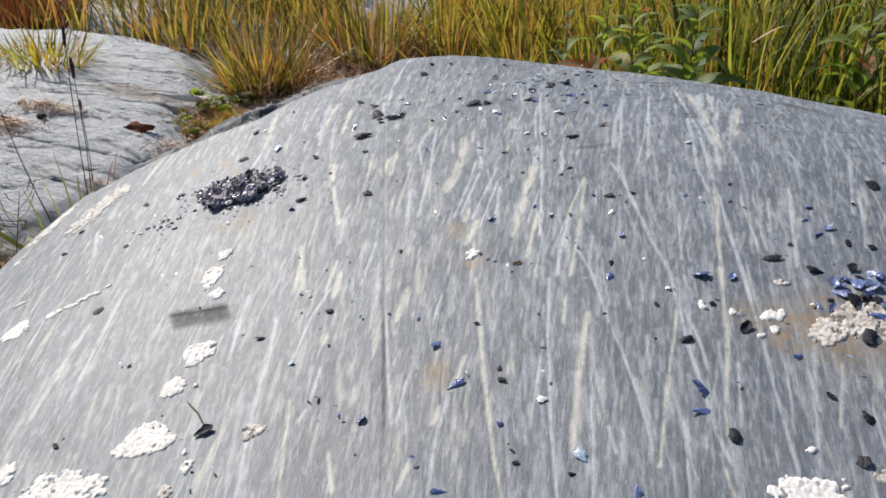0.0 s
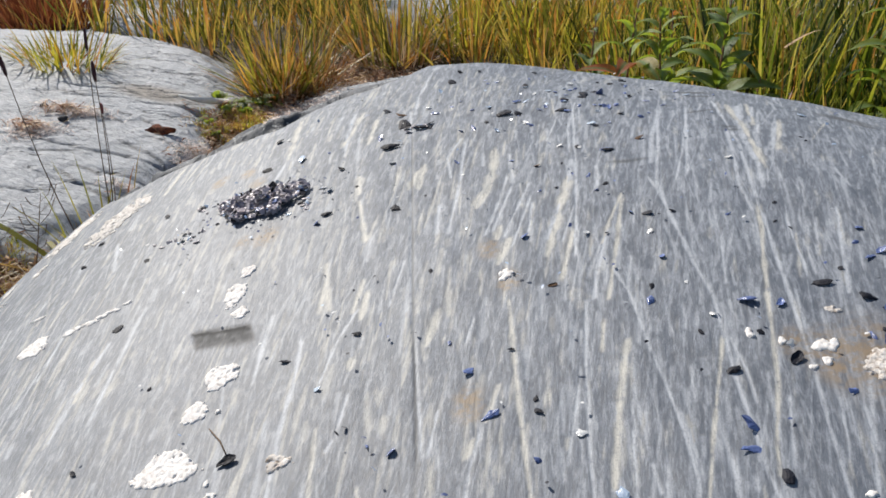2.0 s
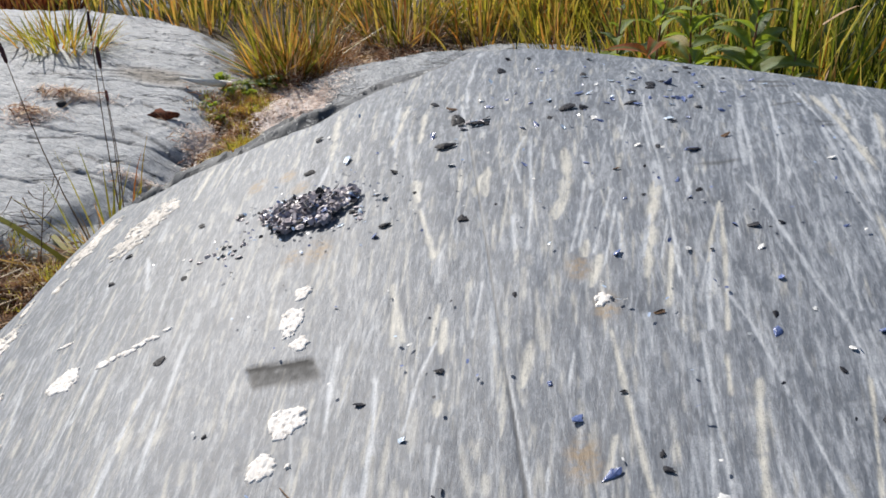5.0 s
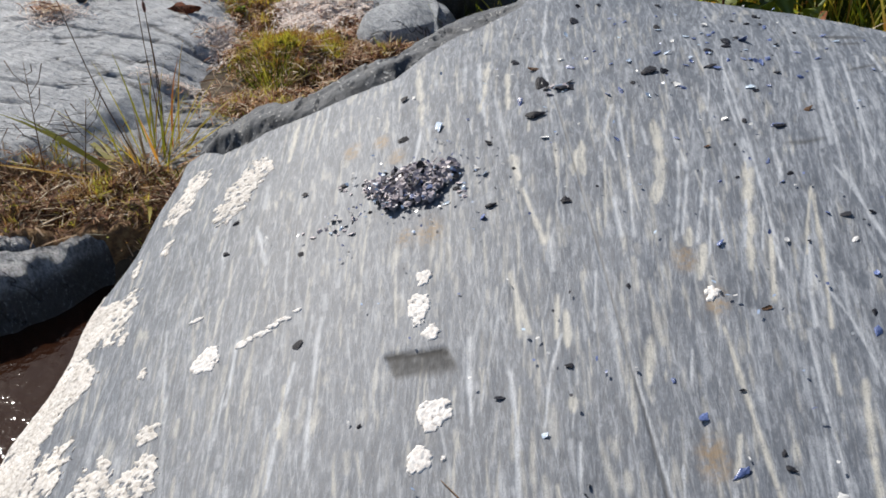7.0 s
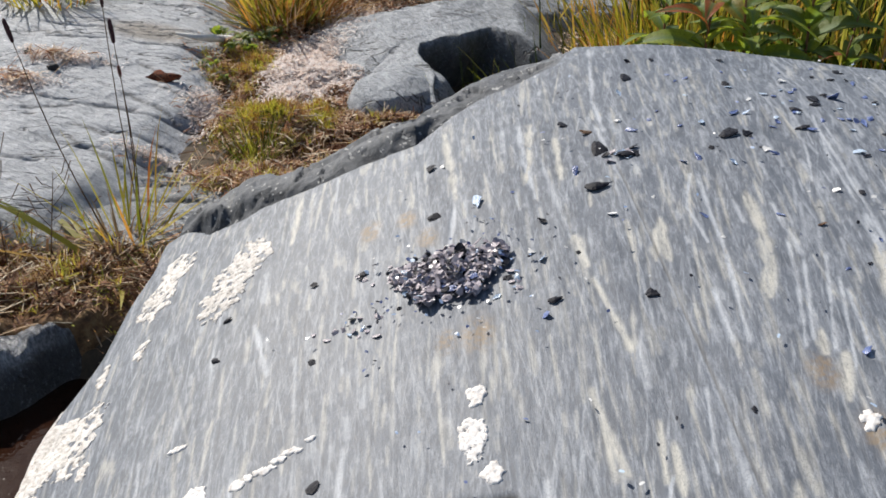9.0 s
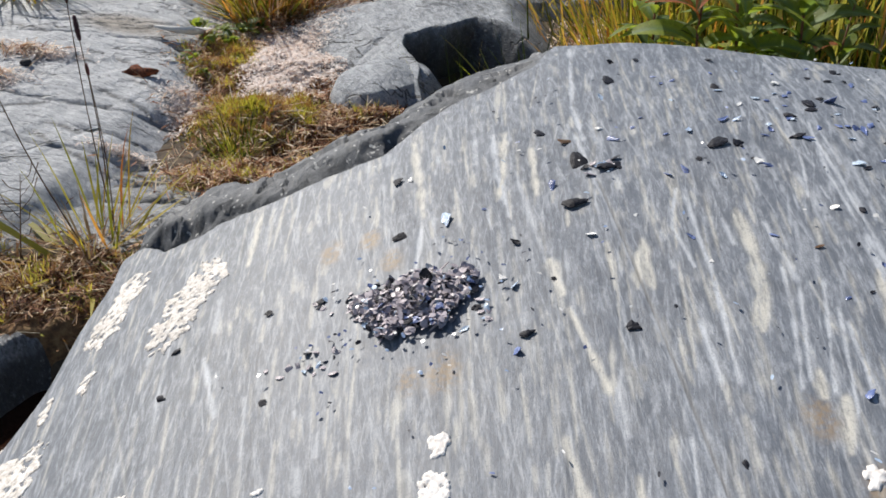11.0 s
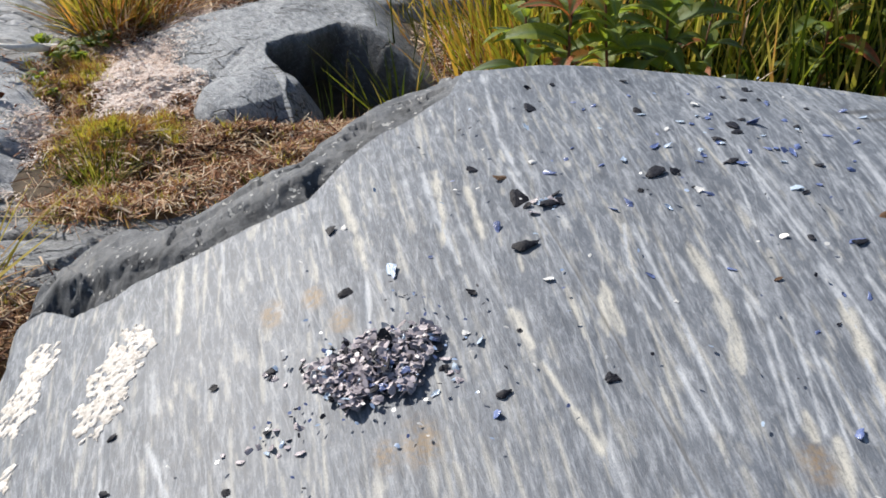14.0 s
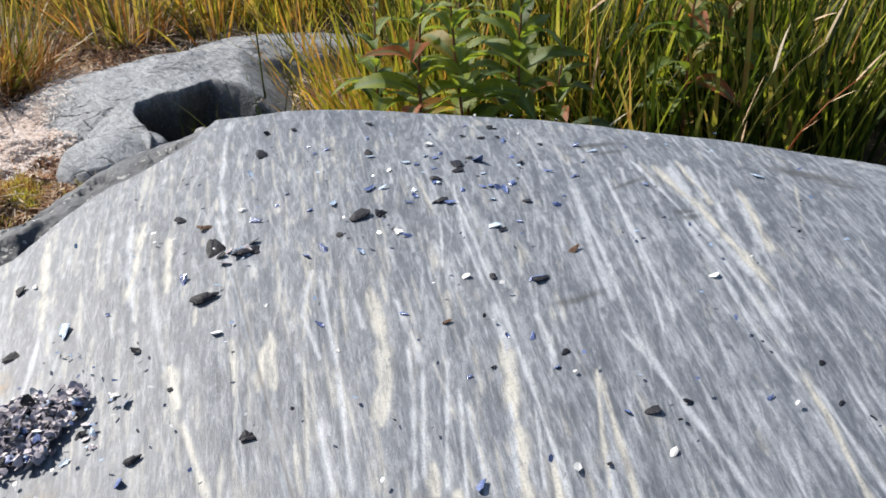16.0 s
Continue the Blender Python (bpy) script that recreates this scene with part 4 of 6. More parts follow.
def wet_foot(x, y, z):
    """The front breaks off steeply to the water."""
    d = (x + 1.10) * math.sin(radians(41)) - (y - 1.795) * math.cos(radians(41)) - 0.005 + 0.11 * (fbm(x * 9, y * 9, 65) - 0.5)
    return z - 4.0 * fall(d, 0.010) + 0.050 * (fbm(x * 17, y * 17, 66) - 0.5)


# The unlit front's shade is painted nearly black together with its wet band.
_, shelf_height = bump_rock("boulder", "dark wet grey rock at the edge of the pool", -1.10, 1.85, 0.44, 0.14, 41, 0.178, 0.10, ROCK_POOL, 61, n=200, wet_shade=0.14, square=3.2, crack_amount=0.9, edge=wet_foot)
_, apron_height = bump_rock("boulder", "low grey rock slab at the foot of the moss", -0.86, 2.42, 0.56, 0.27, -8, 0.182, 0.07, ROCK_DARK, 67, n=240, crack_amount=0.9, plates=0.020,
                            ledges=[(-0.96, 2.617, -0.75, 2.50, 0.014), (-0.95, 2.555, -0.85, 2.525, 0.012), (-0.93, 2.73, -0.84, 2.705, 0.008), (-1.0, 2.47, -0.80, 2.40, 0.014)])


LAND_X, LAND_Y = np.linspace(-3.2, 3.2, 481), np.linspace(1.6, 6.8, 391)
LAND = np.max([f(*np.meshgrid(LAND_X, LAND_Y)) for f in (ground_height, back_height, far_height, mid_height, low_height, shelf_height, apron_height)], axis=0).tolist()
FLOOR = np.max([f(*np.meshgrid(LAND_X, LAND_Y)) for f in (ground_height, back_height, far_height, shelf_height, apron_height)], axis=0).tolist()
LUMPS = fbm(*[18 * g for g in np.meshgrid(LAND_X, LAND_Y)], 9).tolist()


def lookup(table, x, y):
    u, v = min(479.0, max(0.0, (x + 3.2) * 75)), min(389.0, max(0.0, (y - 1.6) * 75))
    i, j = int(u), int(v)
    a, b = u - i, v - j
    return (table[j][i] * (1 - a) + table[j][i + 1] * a) * (1 - b) + (table[j + 1][i] * (1 - a) + table[j + 1][i + 1] * a) * b


def land(x, y):
    """The highest surface at a place, without the great rock."""
    return lookup(LAND, x, y)


def floor_under(x, y):
    """The ground and the low slabs alone, on which moss and litter gather."""
    return lookup(FLOOR, x, y)


# ---- mosses, litter and grasses ----
def scatter(rng, n, cx, cy, rx, ry, surface, sink=0.0, core=1.0):
    out = []
    while len(out) < n:
        a = rng.uniform(0, 2 * math.pi)
        r = min(1.7, abs(rng.gauss(0, 0.60)) ** 0.8) * (1 + 0.25 * math.sin(3 * a + cx * 9))
        x, y = cx + rx * r * math.cos(a), cy + ry * r * math.sin(a)
        out.append((x, y, surface(x, y) - sink, rng.uniform(0, 2 * math.pi), 1.0))
    return out


def mound(cx, cy, rx, ry, h, seed):
    """A lumpy low cushion above the floor, as a function of place."""
    def f(x, y):
        r = math.hypot((x - cx) / rx, (y - cy) / ry)
        lump = lookup(LUMPS, x + 0.01 * (seed % 7), y) - 0.5
        return floor_under(x, y) + h * max(0.0, 1 - (r + 0.35 * lump) ** 2) + 0.065 * lump
    return f


def cushion(label, cx, cy, rx, ry, h, seed, n_moss, n_straw, straw_length=(0.05, 0.20), n_dead=2500, dead_material=None):
    """Moss cushion: a lumpy bed with short shoots and dead straws on it."""
    rng = random.Random(seed)
    top = mound(cx, cy, rx, ry, h, seed)
    n = 70
    gx, gy = np.linspace(cx - rx * 1.3, cx + rx * 1.3, n), np.linspace(cy - ry * 1.3, cy + ry * 1.3, n)
    verts = []
    for y in gy:
        for x in gx:
            out = math.hypot((x - cx) / rx, (y - cy) / ry) - 0.80 - 0.6 * (lookup(LUMPS, 0.6 * x, 0.6 * y + 1) - 0.35)
            verts.append((x, y, top(x, y) + 0.012 - 0.22 * max(0.0, out)))
    faces = [(j * n + i, j * n + i + 1, j * n + i + n + 1, j * n + i + n) for j in range(n - 1) for i in range(n - 1)]
    bed = mesh_object("moss_cushion", verts, faces, MOSS_BED)
    tagged(bed, label, "moss")
    clumps = [(c[0], c[1], rng.uniform(0.4, 1.8)) for c in scatter(rng, 60, cx, cy, 0.85 * rx, 0.85 * ry, top)]
    spots = []
    for _ in range(n_moss):
        px, py, tall = rng.choice(clumps)
        x, y = px + rng.gauss(0, 0.015), py + rng.gauss(0, 0.015)
        if rng.random() < 0.15:
            a, q = rng.uniform(0, 6.28), rng.random() ** 0.5
            x, y, tall = cx + rx * q * math.cos(a), cy + ry * q * math.sin(a), 0.7
        spots.append((x, y, top(x, y) + 0.004, rng.uniform(0, 6.28), tall))
    fringe = mesh_object("moss_fringe", *blades(rng, spots, (0.010, 0.036), (0.0020, 0.0050), (0.1, 1.3), (0.0, 0.9), 2), MOSS, bed)
    tagged(fringe, kind="stuff")
    dead = mesh_object("dead_leaves", *chips(rng, scatter(rng, n_dead, cx, cy, rx, ry, top, -0.014), (0.012, 0.05), (0.0015, 0.004), 0.8), dead_material or BROWN_LITTER, bed)
    tagged(dead, "brown dead leaves among the moss", kind="stuff")
    straw = mesh_object("straw", *rods(rng, scatter(rng, n_straw, cx, cy, rx, ry, top, -0.016), straw_length, (0.0006, 0.0015)), STRAW, bed)
    tagged(straw, "dry fallen straws", kind="stuff")
    return top


top_a = cushion("brown dead grass and straw beside the pool", -1.03, 2.05, 0.46, 0.15, 0.01, 71, 3600, 420, (0.04, 0.16), 4000, DARK_LITTER)
top_b = cushion("yellow-green moss cushion in a rock gap", -0.67, 2.80, 0.20, 0.18, 0.03, 72, 12000, 90)
cushion("brown straw and moss at the foot of a boulder", -0.26, 2.62, 0.26, 0.22, 0.01, 74, 1300, 160, n_dead=4200)
cushion("yellow-green moss at the foot of a grass tuft", -0.82, 3.24, 0.10, 0.28, 0.01, 73, 8000, 40)
top_e = cushion("reddish brown moss among leaf litter", -0.40, 2.78, 0.17, 0.13, 0.015, 75, 1000, 110, n_dead=4200, dead_material=DARK_LITTER)
cushion("thin brown moss over a low grey rock", -0.64, 2.50, 0.22, 0.09, 0.0, 76, 1500, 60)

rng = random.Random(80)
top_l = mound(-0.64, 3.14, 0.24, 0.32, 0.022, 81)
litter = mesh_object("litter_heap", *chips(rng, scatter(rng, 12000, -0.63, 3.15, 0.12, 0.22, top_l, -0.010), (0.007, 0.030), (0.002, 0.005), 0.45), BLEACHED)
tagged(litter, "heap of bleached dry plant litter between rocks", "litter", kind="stuff")
brown = mesh_object("litter_heap", *chips(rng, scatter(rng, 5200, -0.48, 2.95, 0.16, 0.14, top_l, -0.006), (0.012, 0.05), (0.0015, 0.004), 0.7), BROWN_LITTER)
tagged(brown, "brown dry leaf litter at the foot of a boulder", "litter", kind="stuff")
red = mesh_object("litter_heap", *chips(rng, scatter(rng, 4600, -0.40, 2.80, 0.17, 0.12, top_e, -0.016), (0.010, 0.04), (0.0015, 0.004), 0.7), BROWN_LITTER)
tagged(red, "reddish brown dry litter over moss", "litter", kind="stuff")
for cx, cy, rx, ry, n in ((-1.30, 3.07, 0.11, 0.05, 1100), (-1.34, 2.87, 0.08, 0.08, 1000), (-0.88, 2.93, 0.05, 0.15, 1300), (-0.95, 2.61, 0.09, 0.02, 200), (-0.68, 3.50, 0.20, 0.14, 3600), (0.33, 3.32, 0.20, 0.26, 2600), (0.0, 3.98, 0.4, 0.1, 900), (-0.52, 3.74, 0.15, 0.08, 2000), (-0.48, 3.86, 0.2, 0.14, 1500), (-0.95, 2.60, 0.07, 0.02, 120)):
    ob = mesh_object("litter_heap", *chips(rng, scatter(rng, n, cx, cy, rx, ry, floor_under, -0.004), (0.006, 0.022), (0.0015, 0.004)), BLEACHED)
    tagged(ob, "thin scatter of bleached dry litter on grey rock", "litter", kind="stuff")
for cx, cy, rx, ry, n in ((-0.62, 3.42, 0.10, 0.16, 2400), (-0.52, 3.70, 0.14, 0.10, 1500)):
    ob = mesh_object("litter_heap", *chips(rng, scatter(rng, n, cx, cy, rx, ry, land, -0.004), (0.006, 0.024), (0.0015, 0.004)), BLEACHED)
    tagged(ob, "bleached dry litter drifted against a boulder's shoulder", "litter", kind="stuff")
for cx, cy, rx, ry, n in ((-1.31, 3.06, 0.09, 0.04, 90), (-1.35, 2.87, 0.07, 0.07, 90), (0.33, 3.18, 0.22, 0.28, 2600), (-0.15, 2.75, 0.20, 0.14, 1200), (-0.45, 3.95, 0.3, 0.15, 900), (-0.76, 3.68, 0.10, 0.12, 700)):
    ob = mesh_object("litter_heap", *chips(rng, scatter(rng, n, cx, cy, rx, ry, floor_under, -0.012), (0.015, 0.07), (0.0015, 0.004), 0.7), BROWN_LITTER)
    tagged(ob, "scattered brown dry straw and leaf litter", "litter", kind="stuff")


def straws(cx, cy, rx, ry, n, top, seed):
    """Thick pale dead stalks lying across the moss, each one by itself."""
    rng = random.Random(seed)
    for x, y, z, a, s in scatter(rng, n, cx, cy, rx, ry, top, -0.022):
        ob = mesh_object("dead_stalk", *rods(rng, [(0, 0, 0, a, 1.0)], (0.05, 0.13), (0.0012, 0.0021), 0.2), STRAW)
        ob.location = (x, y, z)
        tagged(ob, "pale dead grass stalk lying on moss", "plant stalk", "dead stalks on the moss")


straws(-0.58, 2.80, 0.22, 0.18, 24, top_b, 82)
straws(-0.38, 2.76, 0.14, 0.11, 16, top_e, 83)
straws(-1.00, 2.03, 0.34, 0.10, 30, top_a, 84)


def tuft(label, cx, cy, r, n, length, width, lean, droop, material, seed, category="grass", wind=(0, 0)):
    """A tuft of grass at its foot, with each blade a part of its own."""
    rng = random.Random(seed)
    base = Vector((cx, cy, land(cx, cy)))
    ob = new("grass_tuft")
    ob.location = base
    tagged(ob, label, category)
    for _ in range(n):
        a, q = rng.uniform(0, 2 * math.pi), rng.random() ** 0.6
        x, y = cx + r * q * math.cos(a), cy + r * q * math.sin(a)
        spot = (x - base.x, y - base.y, land(x, y) - 0.01 - base.z, a + rng.uniform(-0.5, 0.5), 1.0)
        mesh_object("blade", *blades(rng, [spot], length, width, lean, droop, 5, wind=wind), material, ob)
    return ob


def mat(label, cx, cy, r, n, length, width, lean, droop, material, seed, category="grass"):
    """A dense low growth of many fine blades, as one mesh."""
    rng = random.Random(seed)
    spots = []
    for _ in range(n):
        a, q = rng.uniform(0, 2 * math.pi), rng.random() ** 0.6
        x, y = cx + r * q * math.cos(a), cy + r * q * math.sin(a)
        spots.append((x, y, land(x, y) - 0.01, a + rng.uniform(-0.5, 0.5), 1.0))
    ob = mesh_object("grass_mat", *blades(rng, spots, length, width, lean, droop, 5), material)
    return tagged(ob, label, category, kind="stuff")


tuft("orange and green autumn grass tuft among rocks", -0.76, 3.80, 0.13, 250, (0.10, 0.38), (0.006, 0.012), (0.05, 1.35), (0.0, 0.5), GRASS_AUTUMN, 91)
mat("matted brown dead grass at the foot of a tuft", -0.77, 3.77, 0.13, 420, (0.05, 0.20), (0.002, 0.005), (0.3, 1.45), (0.0, 0.6), BROWN_LITTER, 85)
mat("matted brown dead grass behind a boulder", -0.38, 4.20, 0.20, 420, (0.05, 0.22), (0.002, 0.005), (0.3, 1.4), (0.0, 0.6), BROWN_LITTER, 79)
tuft("reddish orange dry grass tuft beside a boulder", -0.64, 3.83, 0.10, 150, (0.08, 0.30), (0.005, 0.010), (0.1, 1.3), (0.0, 0.5), GRASS_ORANGE, 89)
tuft("broad-leaved yellow-green grass tuft among rocks", -0.83, 3.73, 0.08, 70, (0.14, 0.36), (0.006, 0.010), (0.2, 1.25), (0.0, 0.6), GRASS_YELLOW, 90)
tuft("orange and green autumn grass tuft behind a boulder", -0.38, 4.25, 0.20, 260, (0.16, 0.42), (0.007, 0.014), (0.05, 1.2), (0.1, 0.8), GRASS_AUTUMN, 92)
mat("reddish brown heath clump on the bank", -2.10, 4.72, 0.30, 1400, (0.10, 0.26), (0.004, 0.010), (0.0, 0.8), (0.1, 0.6), HEATH, 96, "heath")
tuft("yellow-green grass tuft on a rock ledge", -1.52, 3.60, 0.16, 260, (0.07, 0.20), (0.004, 0.008), (0.3, 1.3), (0.1, 0.9), GRASS_YELLOW, 93)
tuft("yellow and green grass tuft beside the pool", -0.92, 2.25, 0.08, 46, (0.10, 0.28), (0.003, 0.007), (0.15, 1.2), (0.0, 0.5), GRASS_YELLOW, 94)
tuft("broad yellow drooping grass leaves beside the pool", -0.96, 2.17, 0.06, 18, (0.14, 0.30), (0.012, 0.020), (0.8, 1.4), (0.1, 0.5), GRASS_YELLOW, 98, wind=(-0.35, 0.0))
tuft("dry brown grass culms beside the pool", -0.93, 2.20, 0.06, 40, (0.05, 0.18), (0.003, 0.007), (0.2, 1.3), (0.0, 0.8), STRAW, 88)
tuft("short green weeds beside the pool", -0.80, 2.08, 0.05, 60, (0.03, 0.09), (0.004, 0.008), (0.3, 1.3), (0.1, 0.8), GRASS_GREEN, 87)
tuft("thin green grass stems before a dark hollow", -0.14, 2.95, 0.12, 14, (0.10, 0.28), (0.0012, 0.0024), (0.0, 0.4), (0.0, 0.5), GRASS_GREEN, 97)
tuft("small green grass tuft in moss", -0.70, 2.66, 0.06, 190, (0.05, 0.15), (0.002, 0.004), (0.1, 1.1), (0.2, 1.0), GRASS_GREEN, 95)
tuft("yellow-green grass tuft beside a boulder", 0.05, 3.05, 0.07, 36, (0.08, 0.34), (0.004, 0.009), (0.1, 0.9), (0.0, 0.6), GRASS_GREEN, 86)


def meadow(name, label, spots, length, width, material, seed, lean=(0.0, 0.35), droop=(0.0, 0.9), wind=(0.0, 0.0)):
    rng = random.Random(seed)
    ob = mesh_object(name, *blades(rng, spots, length, width, lean, droop, 5, wind=wind), material)
    return tagged(ob, label, "grass", kind="stuff")


def field(seed, n, x0, x1, y0, y1, keep=lambda x, y: True, clump=14, spread=0.05):
    """Places for blades that grow in clumps and lean out of them."""
    rng = random.Random(seed)
    out = []
    while len(out) < n:
        cx, cy, tall = rng.uniform(x0, x1), rng.uniform(y0, y1), rng.uniform(0.55, 1.25)
        for _ in range(rng.randint(clump // 2, clump * 2)):
            x, y = cx + rng.gauss(0, spread), cy + rng.gauss(0, spread)
            if keep(x, y):
                out.append((x, y, land(x, y) - 0.01, math.atan2(y - cy, x - cx) + rng.gauss(0, 0.6), tall * rng.uniform(0.7, 1.1)))
    return out


meadow("grass", "tall green and straw-coloured grass behind the rock", field(101, 4300, 0.66, 2.6, 2.50, 3.7, lambda x, y: x > 0.78 or y > 2.75), (0.24, 0.74), (0.006, 0.017), GRASS_GREEN, 102, (0.0, 0.5))
meadow("grass", "thin brown culms standing in tall grass", field(111, 260, 0.66, 3.0, 2.6, 3.7, lambda x, y: x > 0.78 or y > 2.75), (0.40, 0.80), (0.002, 0.005), STRAW, 112, (0.0, 0.3), (0.0, 0.3))
meadow("grass", "yellowing mixed grass behind boulders", field(103, 1300, -0.2, 1.6, 4.0, 5.4, clump=26, spread=0.07), (0.18, 0.46), (0.006, 0.014), GRASS_AUTUMN, 104, (0.0, 0.7))
meadow("grass", "olive green grass between yellowing tufts", field(113, 2200, -0.2, 1.6, 4.0, 5.2, clump=20, spread=0.07), (0.14, 0.40), (0.006, 0.014), GRASS_YELLOW, 114, (0.0, 0.7))
meadow("grass", "yellow-green grass on the bank", field(105, 1500, -3.0, -0.6, 5.0, 6.2, clump=20, spread=0.07), (0.16, 0.44), (0.005, 0.011), GRASS_GREEN, 106, (0.0, 0.7))
meadow("grass", "orange grass on the bank", field(115, 1400, -1.9, -0.5, 4.35, 5.6, clump=20, spread=0.07), (0.14, 0.40), (0.006, 0.013), GRASS_AUTUMN, 116, (0.0, 0.7))
meadow("grass", "thin straw and grass beside the boulder", field(107, 480, 0.08, 0.75, 2.9, 3.7), (0.10, 0.36), (0.003, 0.008), GRASS_AUTUMN, 108, (0.0, 0.8))
meadow("grass", "green grass behind leafy plants", field(109, 700, 0.42, 1.0, 2.80, 3.4), (0.18, 0.58), (0.005, 0.012), GRASS_GREEN, 110, (0.0, 0.5))
meadow("grass", "yellow-green grass among leafy plants", field(117, 1100, 0.30, 1.0, 2.66, 3.4), (0.16, 0.56), (0.005, 0.013), GRASS_YELLOW, 118, (0.0, 0.6))


DARK_SHELLS = [
    (-0.032, 1.386, 0.013), (0.08, 1.424, 0.008), (0.133, 1.278, 0.012), (0.107, 1.255, 0.012), (0.102, 1.214, 0.013), (-0.11, 1.287, 0.009),
    (0.032, 1.216, 0.015), (0.051, 1.214, 0.013), (-0.084, 1.225, 0.018), (-0.062, 1.204, 0.017), (-0.052, 1.203, 0.008), (-0.097, 1.155, 0.02),
    (0.109, 1.089, 0.008), (0.141, 1.072, 0.01), (-0.244, 1.255, 0.015), (-0.147, 1.119, 0.009), (-0.077, 0.998, 0.013), (-0.149, 1.009, 0.011),
    (0.128, 0.991, 0.005), (0.082, 0.996, 0.004), (0.182, 0.924, 0.007), (0.12, 0.895, 0.005), (0.266, 0.897, 0.004), (0.273, 0.93, 0.004),
    (-0.124, 1.065, 0.005), (0.275, 0.794, 0.011), (0.303, 0.771, 0.013), (0.216, 0.738, 0.008), (0.234, 0.706, 0.013), (0.173, 0.745, 0.005),
    (0.189, 0.699, 0.011), (0.271, 0.628, 0.006),
]
DARK_SHELLS_TOO = [
    (0.2, 0.596, 0.013), (0.289, 0.604, 0.011), (0.273, 0.566, 0.012), (0.048, 0.688, 0.006), (0.049, 0.675, 0.008), (-0.093, 0.792, 0.009),
    (-0.15, 0.771, 0.007), (0.032, 0.746, 0.005), (0.055, 0.592, 0.005), (0.091, 0.578, 0.005), (-0.036, 0.87, 0.006), (0.146, 0.807, 0.007),
    (0.158, 0.925, 0.008), (0.398, 0.906, 0.013), (0.297, 0.814, 0.006), (0.342, 0.809, 0.008), (0.359, 0.798, 0.009), (0.369, 0.875, 0.005),
    (-0.173, 0.663, 0.014), (-0.297, 0.68, 0.006), (-0.263, 0.767, 0.005), (-0.326, 0.877, 0.009), (-0.34, 1.007, 0.008), (-0.304, 1.105, 0.011),
    (-0.347, 1.109, 0.008), (-0.242, 1.163, 0.01), (-0.427, 1.107, 0.009), (-0.429, 1.052, 0.009), (0.33, 0.728, 0.012), (0.304, 0.732, 0.007),
    (0.317, 0.685, 0.018),
]
BLUE_SHELLS = [
    (0.154, 1.281, 0.013), (0.084, 1.231, 0.006), (0.152, 1.218, 0.009), (0.166, 1.22, 0.008), (-0.029, 1.27, 0.006), (-0.111, 1.189, 0.009),
    (-0.016, 1.178, 0.006), (-0.157, 0.995, 0.01), (0.04, 1.074, 0.005), (0.119, 0.98, 0.005), (0.115, 1.015, 0.005), (0.099, 1.022, 0.004),
    (0.065, 0.994, 0.004), (0.145, 0.929, 0.006), (0.047, 0.906, 0.009), (0.229, 0.912, 0.004), (-0.018, 1.087, 0.005), (-0.169, 1.175, 0.004),
    (0.216, 0.778, 0.013), (0.239, 0.771, 0.009), (0.262, 0.669, 0.007), (0.189, 0.643, 0.012), (0.183, 0.623, 0.009), (0.047, 0.629, 0.006),
    (0.016, 0.675, 0.009), (0.0, 0.726, 0.01), (-0.053, 0.651, 0.008), (-0.071, 0.66, 0.004), (-0.016, 0.764, 0.005), (0.004, 0.573, 0.007),
]
BLUE_SHELLS_TOO = [
    (0.131, 0.557, 0.008), (0.142, 0.788, 0.009), (0.161, 0.848, 0.007), (0.329, 0.874, 0.009), (0.32, 0.852, 0.006), (0.334, 0.833, 0.009),
    (0.324, 0.827, 0.008), (0.314, 0.738, 0.013), (0.33, 0.747, 0.016), (0.341, 0.742, 0.015), (0.324, 0.756, 0.01), (0.351, 0.757, 0.01),
    (0.302, 0.721, 0.007), (0.333, 0.707, 0.012), (0.293, 0.726, 0.006),
]
WHITE_SHELLS = [
    (0.122, 1.34, 0.013), (0.074, 1.291, 0.007), (-0.057, 1.277, 0.009), (0.059, 1.179, 0.011), (0.091, 1.096, 0.01), (-0.052, 1.126, 0.005),
    (-0.232, 1.253, 0.009), (-0.161, 1.077, 0.01), (-0.089, 1.109, 0.01), (-0.011, 1.054, 0.005), (0.103, 0.899, 0.009), (0.156, 0.891, 0.008),
    (0.255, 1.034, 0.01), (0.234, 0.722, 0.01), (0.186, 0.765, 0.007), (0.077, 0.65, 0.011), (0.174, 0.809, 0.006),
]
PALE_BLUE_SHELLS = [
    (0.13, 1.154, 0.011), (0.026, 1.163, 0.008), (-0.202, 1.174, 0.014), (-0.153, 1.064, 0.009), (0.366, 1.172, 0.009), (0.099, 0.592, 0.01),
    (-0.117, 0.729, 0.008),
]
BROWN_BITS = [
    (-0.09, 1.262, 0.01), (0.065, 1.052, 0.005), (0.175, 1.1, 0.008), (0.069, 0.825, 0.006),
]
